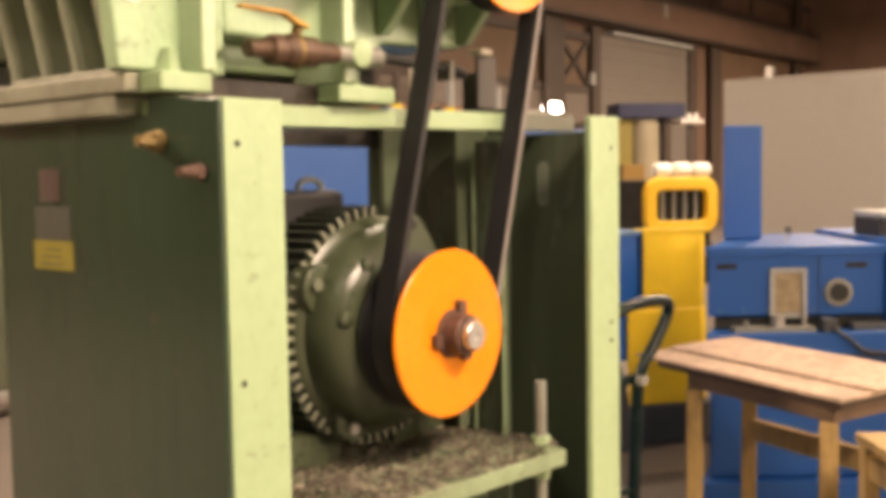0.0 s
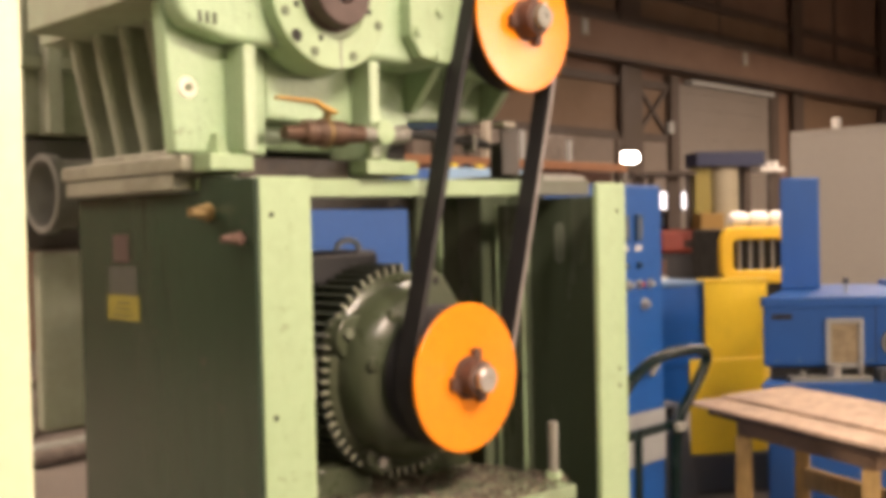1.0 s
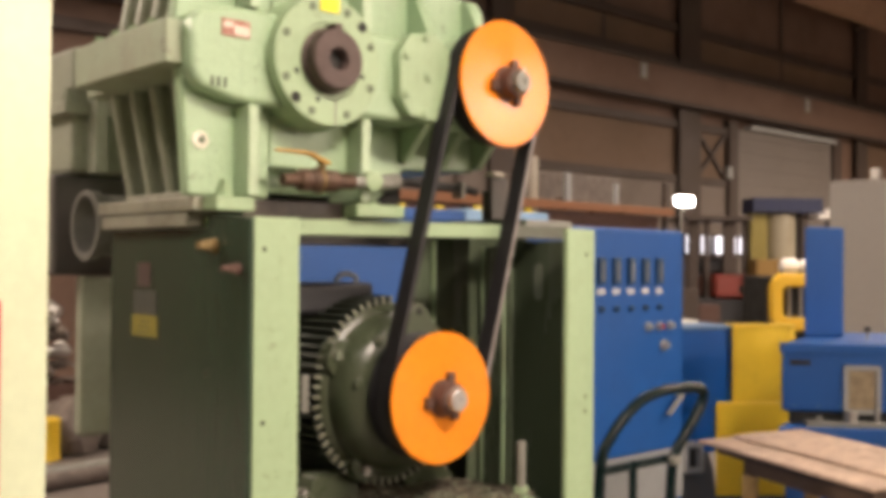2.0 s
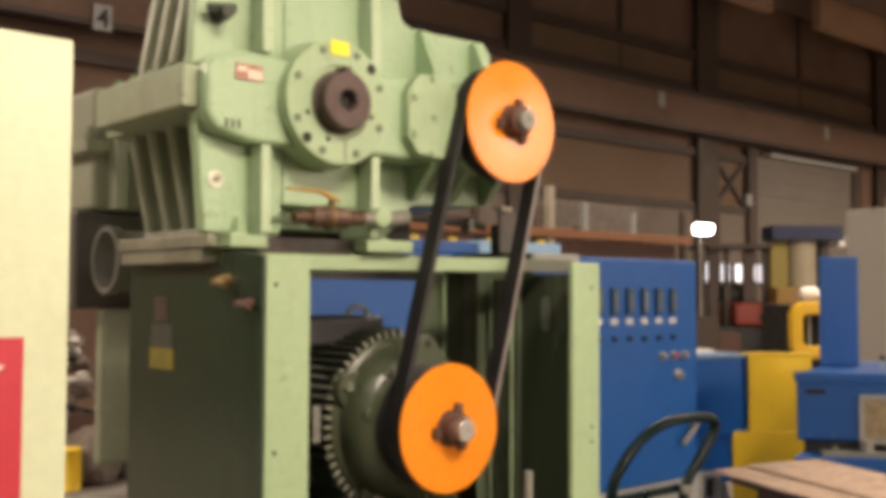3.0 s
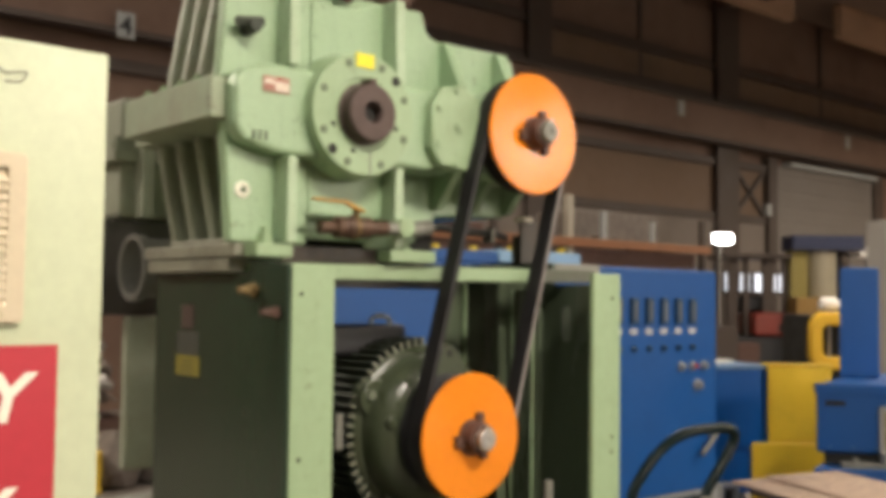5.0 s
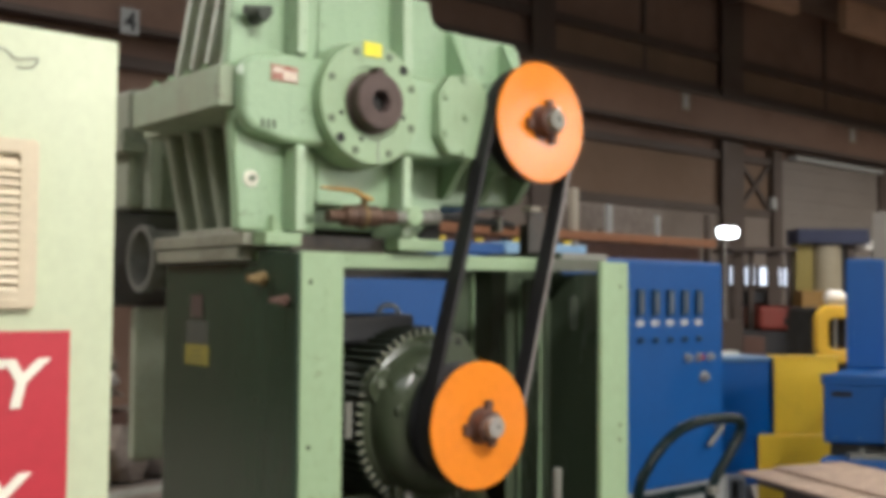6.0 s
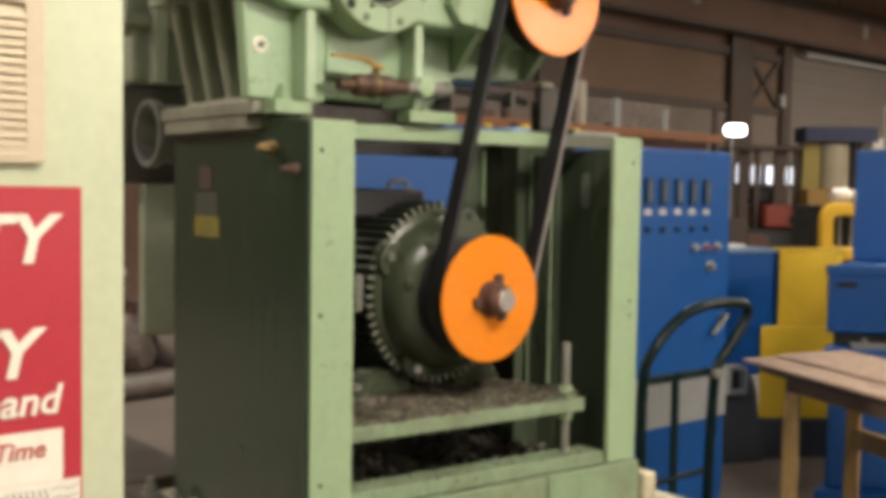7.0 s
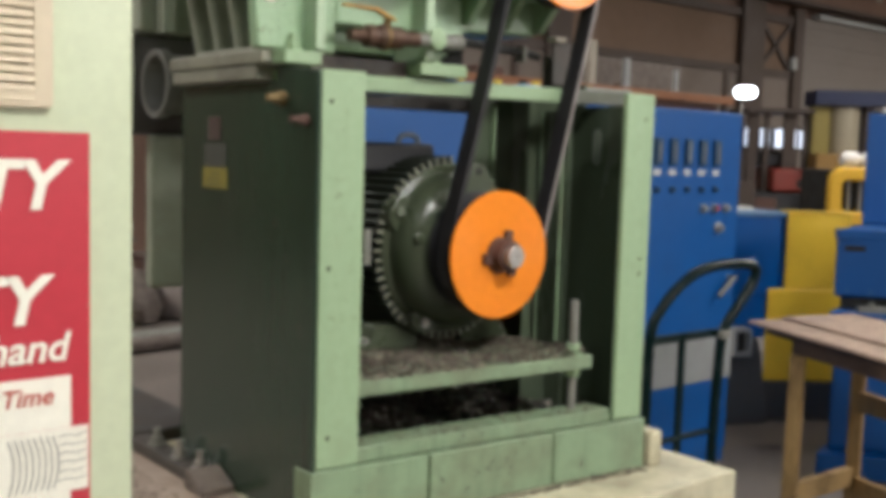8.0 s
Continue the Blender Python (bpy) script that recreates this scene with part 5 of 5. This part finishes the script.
part("column_edge", turned(box(B(), 0.001, 0.04, -0.008, 0.0, 1.18, 1.60), (4.04, 1.25), -45), M_BLUE, cl, bevel=0.002)
tl = thing("tool_box", (4.6, 0.8, 1.20), "black tool box with pale trays on the press", "tool box")
part("box", press(box(B(), 0.83, 1.35, 0.15, 0.45, 1.2005, 1.285)), M_BLACK, tl, bevel=0.006)
part("tray", press(box(B(), 0.83, 1.10, 0.12, 0.46, 1.286, 1.315)), M_BANDWHITE, tl, "pale tray", bevel=0.006)
part("tray", press(box(B(), 1.10, 1.5, 0.05, 0.14, 1.2005, 1.245)), M_SIGN_WHITE, tl, "pale tray", bevel=0.006)
part("roll", press(cyl(B(), (1.12, 0.3, 1.312), (1.5, 0.3, 1.312), 0.025, seg=14)), M_BLACK, tl)
kb = thing("lever_knob", (4.15, 1.15, 1.176), "black knob on a short stem on the press", "knob")
part("stem", press(cyl(B(), (0.46, 0.3, 1.1755), (0.46, 0.3, 1.22), 0.006, seg=8)), M_STEEL, kb)
part("ball", press(lathe(B(), (0.46, 0.3, 1.215), (0, 0, 1), [(0, 0), (0.012, 0.004), (0.016, 0.016), (0.012, 0.028), (0, 0.032)], 14)), M_BLACK, kb)

# small fittings of the press
M_EDGE0 = paint("scuffed_blue_bolt", (0.05, 0.12, 0.25), 0.4, amount=0.3, scale=40)
part("tie_plate", press(box(B(), 0.10, 0.46, -0.085, -0.005, 0.8005, 0.822)), M_DULL, pr, "dull steel tie plate", bevel=0.003)
part("tie_pin", press(cyl(B(), (0.415, -0.055, 0.822), (0.415, -0.055, 0.89), 0.011, seg=12)), M_STEEL, pr, "bright steel pin")
part("tie_pin", press(cyl(B(), (0.16, -0.055, 0.822), (0.16, -0.055, 0.845), 0.014, seg=6)), M_DULL, pr)
part("bracket", press(box(B(), 0.49, 0.55, -0.095, -0.002, 0.8005, 0.858)), M_DARKGREY, pr, "dark grey bracket", bevel=0.004)
part("bracket", press(box(B(), 0.63, 0.80, -0.07, -0.002, 0.8005, 0.835)), M_DARKGREY, pr, "dark grey bracket", bevel=0.004)
part("air_hose", press(tube(B(), smooth_path([(0.52, -0.10, 0.83), (0.58, -0.13, 0.78), (0.66, -0.125, 0.72), (0.78, -0.11, 0.70), (0.9, -0.105, 0.66)], 5), 0.009, 8)), M_BLACK, pr, "thin black air hose")
part("seam", press(box(B(), 0.497, 0.501, -0.0025, 0.0, 0.875, 1.16)), M_DARKHOLE, pr, "dark panel seam")
for k in range(5):
    part("bolt", press(lathe(B(), (0.06 + 0.105 * k, -0.0005, 0.885), (0, -1, 0), [(0, 0), (0.008, 0), (0.008, 0.005), (0, 0.005)], 6)), M_EDGE0, pr)

# ---- yellow pillar and blue housing ----
yp = thing("yellow_pillar", (4.6, 2.0, 0.0), "yellow painted steel machine pillar", "machine")
part("pillar", turned(prism(B(), [(-0.035, 0.0), (0.31, 0.0), (0.36, 0.05), (0.36, 0.12), (0.02, 0.12)], "z", 0.755, 1.19), (4.36, 1.83), -38), M_YELLOW, yp, bevel=0.008)
part("foot", turned(prism(B(), [(-0.13, -0.008), (0.31, -0.008), (0.368, 0.045), (0.368, 0.13), (-0.07, 0.13)], "z", 0.22, 0.754), (4.36, 1.83), -38), M_YELLOW, yp, bevel=0.008)
part("plinth", turned(prism(B(), [(-0.16, -0.03), (0.33, -0.03), (0.4, 0.045), (0.4, 0.2), (-0.12, 0.2)], "z", 0.0, 0.219), (4.36, 1.83), -38), M_DARKGREY, yp, "dark grey plinth", bevel=0.008)
part("cap", turned(box(B(), -0.035, 0.36, -0.006, 0.12, 1.1905, 1.198), (4.36, 1.83), -38), M_YELLOW, yp, bevel=0.003)
M_EDGE = paint("scuffed_blue_edge", (0.10, 0.20, 0.36), 0.45, amount=0.4, scale=12)
bh = thing("blue_housing", (4.1, 2.1, 0.0), "blue sheet-steel housing with a pale top edge", "machine")
part("housing", turned(box(B(), -0.42, 0.08, 0.06, 0.7, 0.72, 1.17), (4.30, 1.83), -20), M_BLUE, bh, bevel=0.008)
part("top_edge", turned(box(B(), -0.43, 0.085, 0.05, 0.72, 1.1705, 1.19), (4.30, 1.83), -20), M_EDGE, bh, "pale worn top edge", bevel=0.003)
part("lower_box", turned(box(B(), -0.41, 0.08, 0.07, 0.7, 0.47, 0.719), (4.30, 1.83), -20), M_BLUE, bh, "darker blue lower box", bevel=0.008)
part("skid", turned(prism(B(), [(-0.05, 0.0), (0.7, 0.0), (0.7, 0.469), (0.07, 0.469), (0.03, 0.38)], "x", -0.40, -0.10), (4.30, 1.83), -20), M_DARKGREY, bh, "dark grey skid", bevel=0.01)
sb = part("socket_box", turned(ring(B(), rounded(0.12, 0.16, 0.012, 2, -0.30, 0.47), rounded(0.075, 0.11, 0.008, 2, -0.30, 0.47), "y", -0.07, 0.02), (4.30, 1.83), -20), M_BANDWHITE, bh, "small pale socket box", bevel=0.003)
part("socket_core", turned(box(B(), -0.337, -0.263, -0.03, 0.02, 0.416, 0.524), (4.30, 1.83), -20), M_DARKHOLE, sb)
pad = thing("paper_pad", (4.2, 2.3, 1.19), "small pale paper pad on the housing", "paper")
part("pad", turned(box(B(), -0.10, 0.02, 0.35, 0.45, 1.1905, 1.205), (4.30, 1.83), -20), M_SIGN_WHITE, pad)

# ---- grey container wall ----
gp = thing("grey_container", (7.4, -0.5, 0.0), "plain grey steel container", "container")
part("side_sheet", box(B(), 6.34, 6.39, -3.2, 2.30, 0.10, 2.13), M_GREY, gp, bevel=0.006)
part("end_sheet", box(B(), 6.391, 8.6, 2.25, 2.30, 0.10, 2.13), M_GREY, gp, bevel=0.006)
part("lid", box(B(), 6.34, 8.6, -3.2, 2.30, 2.131, 2.16), M_GREY, gp, bevel=0.006)
part("skid", box(B(), 6.4, 8.5, -3.1, 2.2, 0.0, 0.099), M_BLACK, gp)
for y in (1.95, 1.1, 0.2):
    part("lid_clip", box(B(), 6.36, 6.42, y, y + 0.05, 2.161, 2.24), M_STEEL, gp, "bright clip", bevel=0.004)

# ---- far machines, in a frame turned to -40.5 degrees ----
FO = (7.856, 8.78, 0)


def far(bm):
    return turned(bm, FO, -40.5)


def far_at(a, b, z):
    p = pose(*FO, 0, 0, -40.5) @ Vector((a, b, z))
    return (p.x, p.y, p.z)


yg = thing("yellow_lift_truck", far_at(5.1, 0.5, 0), "yellow lift truck with a barred round-cornered guard", "lift truck")
M_YORANGE = paint("deep_yellow_paint", (0.85, 0.52, 0.02), 0.4, amount=0.15)
M_OCHRE = paint("ochre_machine_paint", (0.26, 0.15, 0.03), 0.5, amount=0.3)
part("guard_frame", far(ring(B(), rounded(1.0, 0.74, 0.2, 6, 5.13, 1.07), rounded(0.68, 0.40, 0.08, 6, 5.13, 1.07), "y", -0.25, -0.1)), M_YORANGE, yg, "bright yellow guard", bevel=0.03)
for k in range(4):
    part("guard_bar", far(cyl(B(), (4.9 + 0.15 * k, -0.15, 0.86), (4.9 + 0.15 * k, -0.15, 1.28), 0.02, seg=8)), M_BANDWHITE, yg, "pale guard bar")
part("hood", far(box(B(), 4.66, 5.6, -0.08, 1.0, 0.35, 1.40)), M_DARKHOLE, yg, "dark engine hood", bevel=0.03)
for a in (4.6, 5.5):
    part("wheel", far(lathe(B(), (a, 0.2, 0.3), (1, 0, 0), [(0, 0), (0.28, 0), (0.3, 0.03), (0.3, 0.17), (0.28, 0.2), (0, 0.2)], 24)), M_TYRE, yg, "black tyre")
for k in range(3):
    sk = thing("white_sack", far_at(4.95 + 0.27 * k, 0.05, 1.4), "white wrapped sack lying on the truck", "sack", "white sacks on the truck")
    part("sack", far(lathe(B(), (4.84 + 0.27 * k, 0.05, 1.53), (1, 0, 0), [(0, 0), (0.075, 0.015), (0.105, 0.06), (0.105, 0.2), (0.075, 0.245), (0, 0.26)], 14)), M_WHITE, sk)

# ---- farther machines, in a second turned frame ----
FO2 = (17.117, 9.363, 0)


def far2(bm):
    return turned(bm, FO2, -40.6)


def far2_at(a, b, z):
    p = pose(*FO2, 0, 0, -40.6) @ Vector((a, b, z))
    return (p.x, p.y, p.z)


rf = thing("red_lift_truck", far2_at(-0.4, 0.4, 0), "dull red lift truck with a dark mast", "lift truck")
part("body", far2(box(B(), -0.78, 0.02, 0.0, 1.6, 0.90, 1.36)), M_RED, rf, bevel=0.08)
part("chassis", far2(box(B(), -1.2, 0.3, 0.1, 1.8, 0.3, 0.899)), M_BLACK, rf, bevel=0.05)
part("vent", far2(box(B(), -0.3, -0.08, -0.02, 0.01, 1.0, 1.14)), M_DARKHOLE, rf)
part("seat", far2(box(B(), -1.0, -0.35, 0.5, 1.1, 1.361, 1.68)), M_BLACK, rf, bevel=0.08)
for a, w in ((-1.19, 0.18), (-0.88, 0.09), (-0.51, 0.22), (-0.12, 0.06)):
    part("mast_rail", far2(box(B(), a, a + w, 0.3, 0.42, 0.90, 2.42)), M_STEELWORK, rf)
part("roof_guard", far2(box(B(), -1.3, 0.0, 0.1, 1.5, 2.421, 2.5)), M_STEELWORK, rf)
for a in (-1.1, 0.1):
    part("wheel", far2(lathe(B(), (a, 0.9, 0.32), (1, 0, 0), [(0, 0), (0.3, 0), (0.32, 0.03), (0.32, 0.17), (0.3, 0.2), (0, 0.2)], 24)), M_TYRE, rf, "black tyre")

tk = thing("mixing_tank", far2_at(0.6, 0.4, 0), "pale cylindrical tank under a dark blue hood", "tank")
M_TANK = paint("pale_tank", (0.38, 0.34, 0.24), 0.4, amount=0.3)
M_OLIVE = paint("olive_yellow", (0.26, 0.21, 0.04), 0.5, amount=0.3)
M_NAVY = paint("navy_paint", (0.012, 0.02, 0.07), 0.5, amount=0.3)
part("tank", far2(lathe(B(), (0.65, 0.4, 1.0), (0, 0, 1), [(0, 0), (0.25, 0.1), (0.29, 0.2), (0.29, 1.56), (0, 1.56)], 28)), M_TANK, tk)
part("tank_leg", far2(cyl(B(), (0.65, 0.4, 0.0), (0.65, 0.4, 1.0), 0.1, seg=12)), M_STEELWORK, tk)
part("pillar", far2(box(B(), 0.0, 0.33, 0.2, 0.5, 0.0, 2.57)), M_OLIVE, tk, "olive yellow pillar", bevel=0.01)
part("plinth", far2(box(B(), -0.06, 0.4, -0.3, 0.19, 0.0, 1.66)), M_OCHRE, tk, "ochre plinth", bevel=0.02)
part("pillar", far2(box(B(), 1.0, 1.14, 0.2, 0.5, 0.0, 2.57)), M_STEELWORK, tk, "dark pillar", bevel=0.01)
part("hood", far2(box(B(), -0.03, 1.35, 0.0, 0.7, 2.575, 2.86)), M_NAVY, tk, "dark blue hood", bevel=0.01)
part("tray", far2(box(B(), 1.26, 1.75, 0.0, 0.6, 2.46, 2.53)), M_WHITE, tk, "white tray", bevel=0.01)
for k in range(3):
    part("can", far2(cyl(B(), (1.36 + 0.14 * k, 0.2, 2.531), (1.36 + 0.14 * k, 0.2, 2.66), 0.055, seg=12)), M_WHITE, tk, "white can")
part("leg", far2(box(B(), 1.5, 1.62, 0.2, 0.3, 0.0, 2.459)), M_STEELWORK, tk)

# dark stacked goods between the trucks
for a, w, z, m in ((-1.75, 0.45, 1.1, M_STEELWORK), (-1.3, 0.4, 0.8, M_RUST), (-1.72, 0.3, 1.35, M_RUST)):
    g = thing("goods_crate", far2_at(a, -0.6, 0), "dark dusty goods crate beside the truck", "crate", "crates beside the truck")
    part("crate", far2(box(B(), a, a + w, -0.8 + 0.9 * (z > 1.2), -0.2 + 0.9 * (z > 1.2), 0.0, z)), m, g, bevel=0.02)

# ---- rack with orange beam ----
rk = thing("pallet_rack", (6.8, 5.2, 0.0), "long pallet rack with an orange beam and brown goods", "rack")
M_ORBEAM = paint("rust_orange_beam", (0.27, 0.11, 0.04), 0.5, amount=0.3)
part("beam", box(B(), 3.6, 8.25, 5.0, 5.06, 2.05, 2.13), M_ORBEAM, rk, bevel=0.004)
part("beam", box(B(), 3.6, 8.25, 5.9, 5.96, 2.05, 2.13), M_ORBEAM, rk, bevel=0.004)
for x in (3.6, 5.9, 8.2):
    for y in (5.07, 5.84):
        part("upright", box(B(), x, x + 0.06, y, y + 0.06, 0.0, 2.4), M_STEELWORK, rk)
part("shelf_load", box(B(), 3.8, 8.1, 5.1, 5.82, 1.80, 2.04), M_RUST, rk, "brown stacked sheets")
part("deck", box(B(), 3.66, 8.2, 5.075, 5.83, 1.76, 1.799), M_STEELWORK, rk)
part("post", box(B(), 6.55, 6.62, 5.02, 5.06, 2.13, 2.40), M_BANDWHITE, rk, "pale post")
part("crate", box(B(), 6.45, 7.75, 5.3, 5.8, 2.13, 2.42), M_DIRTY, rk, "dusty brown crate", bevel=0.01)
part("crate", box(B(), 7.4, 7.44, 5.1, 5.14, 2.13, 2.35), M_BANDWHITE, rk, "pale post")
rr = random.Random(21)
for k in range(9):
    x = 3.9 + 0.46 * k + rr.uniform(-0.05, 0.05)
    w, h = rr.uniform(0.2, 0.42), rr.uniform(0.05, 0.2)
    g = thing("stored_box", (x, 5.4, 2.04), "small brown stored box on the rack", "box", "boxes on the rack")
    part("box", box(B(), x, x + w, 5.12, 5.28, 2.0405, 2.0405 + h), rr.choice((M_RUST, M_DIRTY, M_STEELWORK)), g, bevel=0.006)
part("upright", box(B(), 6.125, 6.205, 5.07, 5.13, 0.0, 2.53), M_BEIGE, rk, "pale beige upright", bevel=0.004)

# ---- hanging work lamp far away ----
wl = thing("work_lamp", (16.07, 10.26, 2.772), "bright white work lamp on a floor stand", "lamp")
part("lamp_glass", turned(prism(B(), rounded(0.37, 0.175, 0.07, 5), "y", -0.03, 0.0), (16.07, 10.26, 2.772), -40.5), M_LAMP, wl, "glowing lamp glass")
part("lamp_case", turned(prism(B(), rounded(0.41, 0.215, 0.08, 5), "y", 0.001, 0.12), (16.07, 10.26, 2.772), -40.5), M_GREY, wl, bevel=0.01)
part("stand_pole", cyl(B(), (16.08, 10.34, 0.0), (16.08, 10.34, 2.62), 0.03, seg=8), M_GREY, wl)

# ---- steelwork of the north wall ----
def bar(name, b, m, label, cat="steelwork", bevel=0.0):
    return setting(name, b, m, label, cat, bevel)


NY = Y1
for z0, z1, d in ((5.93, 6.13, 0.14), (6.67, 6.86, 0.14), (3.36, 3.52, 0.14), (4.55, 4.72, 0.14)):
    bar("girt", box(B(), X0, 20.1 if 3.4 < z1 < 4.8 else X1, NY - d, NY - 0.002, z0, z1), M_STEELWORK, "dark brown horizontal wall girt")
bar("crane_rail_beam", box(B(), X0, X1, NY - 0.42, NY - 0.30, 5.05, 5.75), M_WALL, "brown crane runway beam along the wall")
bar("crane_rail_flange", box(B(), X0, X1, NY - 0.5, NY - 0.22, 4.97, 5.049), M_STEELWORK, "dark lower flange of the runway beam")
bar("crane_rail_flange", box(B(), X0, X1, NY - 0.5, NY - 0.22, 5.751, 5.83), M_STEELWORK, "dark upper flange of the runway beam")
for x, w in ((-7.6, 0.5), (-0.9, 0.5), (5.8, 0.5), (12.3, 0.6), (18.14, 0.8), (26.4, 0.6), (32.5, 0.6)):
    bar("column", box(B(), x, x + w, NY - 0.2, NY - 0.145, 0, H), M_STEELWORK, "dark brown steel wall column")
for x in (2.2, 9.2, 15.6, 22.6, 29.4):
    bar("wall_seam", box(B(), x, x + 0.12, NY - 0.06, NY - 0.003, 5.83, 8.4), M_STEELWORK, "dark seam post of the wall")
# bright braced bay and pale lower wall
M_LOWER = paint("dusty_lower_cladding", (0.17, 0.14, 0.115), 0.7, amount=0.4, scale=0.8, grain=8)
M_BAY = paint("pale_brown_siding", (0.145, 0.092, 0.056), 0.7, amount=0.4, scale=0.6, grain=8)
bar("lower_wall_sheet", box(B(), 6.31, 12.28, NY - 0.05, NY - 0.004, 3.53, 4.54), M_BAY, "paler brown wall sheet")
bar("lower_wall_sheet", box(B(), 12.92, 18.12, NY - 0.05, NY - 0.004, 3.53, 4.54), M_BAY, "paler brown wall sheet")
bar("lower_wall_sheet", box(B(), 12.92, 18.12, NY - 0.05, NY - 0.004, 6.14, 6.66), M_BAY, "paler brown wall sheet")
bar("lower_wall_sheet", box(B(), 18.96, 26.3, NY - 0.05, NY - 0.004, 6.14, 6.66), M_BAY, "paler brown wall sheet")
bar("lower_wall_sheet", box(B(), 18.96, 20.1, NY - 0.06, NY - 0.005, 3.53, 4.54), M_BAY, "paler brown wall sheet")
bar("lower_wall_sheet", box(B(), 26.95, 32.3, NY - 0.05, NY - 0.004, 3.0, 4.9), M_BAY, "paler brown wall sheet")
for s in (1, -1):
    bm = box(B(), -0.75, 0.75, -0.03, 0.03, -0.05, 0.05)
    bm.transform(pose(19.5, NY - 0.1, 4.04, 0, s * 42, 0))
    bar("cross_brace", bm, M_STEELWORK, "dark diagonal cross brace")
bar("lower_wall", box(B(), 6.0, 20.4, NY - 0.09, NY - 0.006, 0.0, 3.35), M_LOWER, "dusty grey-brown lower wall cladding")
# roller shutter
shu = tagged(new("door_1"), "grey roller shutter, closed, with a pale head rail", "roller shutter", kind="structure")
shu.location = (23.2, NY, 0)
for k in range(26):
    z = 0.02 + 0.182 * k
    part("slat", box(B(), 20.48, 25.05, NY - 0.12 - 0.012 * (k % 2), NY - 0.03, z, z + 0.178), M_SHUTTER, shu)
part("head_rail", box(B(), 20.9, 25.05, NY - 0.3, NY - 0.07, 4.75, 4.85), M_BANDWHITE, shu, "pale head rail")
part("jamb", box(B(), 20.12, 20.47, NY - 0.2, NY - 0.02, 0.0, 4.9), M_STEELWORK, shu)
part("jamb", box(B(), 25.06, 25.5, NY - 0.2, NY - 0.02, 0.0, 4.9), M_STEELWORK, shu)
# windows low in the wall
for k, (x, w) in enumerate(((18.28, 0.2), (18.86, 0.34), (19.42, 0.44), (20.0, 0.26), (20.4, 0.3))):
    wd = tagged(new("window_%d" % (k + 1)), "narrow bright window low in the wall", "window", kind="structure")
    wd.location = (x, NY - 0.14, 2.0)
    part("pane", box(B(), x, x + w, NY - 0.28, NY - 0.27, 1.80, 2.19), M_WINDOW, wd, "daylit pane")
    part("window_frame", box(B(), x - 0.025, x + w + 0.025, NY - 0.265, NY - 0.205, 1.77, 2.22), M_STEELWORK, wd)
jb = thing("junction_box", (20.09, NY - 0.2, 3.7), "small pale junction box on the braced bay", "box")
part("case", box(B(), 20.0, 20.18, NY - 0.24, NY - 0.142, 3.55, 3.82), M_BANDWHITE, jb, bevel=0.01)
# bay signs on the runway beam
for x, t in ((4.53, "4"), (16.52, ""), (23.25, "")):
    sg = thing("bay_sign", (x, NY - 0.43, 5.4), "white bay number sign on the runway beam" if t else "worn pale bay sign on the runway beam", "sign")
    z = 5.08 if t else 5.56
    out = 0.09 if t else 0.0
    part("board", box(B(), x - 0.125, x + 0.125, NY - 0.436 - out, NY - 0.4205 - out, z - 0.17, z + 0.17), M_BANDWHITE if t else M_LABEL_G, sg)
    if t:
        cu = bpy.data.curves.new("digit", "FONT")
        cu.body, cu.size, cu.align_x, cu.offset, cu.extrude = t, 0.35, "CENTER", 0.006, 0.002
        tmp = new("digit", cu)
        me = bpy.data.meshes.new_from_object(tmp.evaluated_get(bpy.context.evaluated_depsgraph_get()))
        bpy.data.objects.remove(tmp)
        me.transform(pose(x, NY - 0.44 - out, z - 0.125, 90, 0, 0))
        me.materials.clear()
        me.materials.append(M_INK)
        ob = new("digit", me)
        ob.parent, ob.matrix_parent_inverse = sg, Matrix.Translation(-sg.location)
    else:
        part("bar", box(B(), x - 0.05, x + 0.05, NY - 0.439, NY - 0.4365, z - 0.12, z + 0.12), M_BANDWHITE, sg)
# roof trusses
for x in (-6, 2, 10, 18, 26):
    bar("roof_beam", box(B(), x, x + 0.25, Y0, Y1 - 0.21, H - 0.55, H - 0.002), M_STEELWORK, "dark roof beam")
for y in (-8, -4, 0, 4, 8):
    bar("roof_purlin", box(B(), X0, X1, y, y + 0.15, H - 0.75, H - 0.551), M_BAY, "brown roof purlin")
# paler purlin brown: the lit strips of the roof are in the colour
M_PURLIN = paint("lit_brown_purlin", (0.42, 0.27, 0.17), 0.7, amount=0.4, scale=0.8, grain=8)
for x0, x1 in ((14.6, 19.4), (21.4, 27.0)):
    bar("roof_purlin", box(B(), x0, x1, 10.7, 10.9, 7.74, H - 0.002), M_PURLIN, "brown purlin under the roof, paled as if lit")
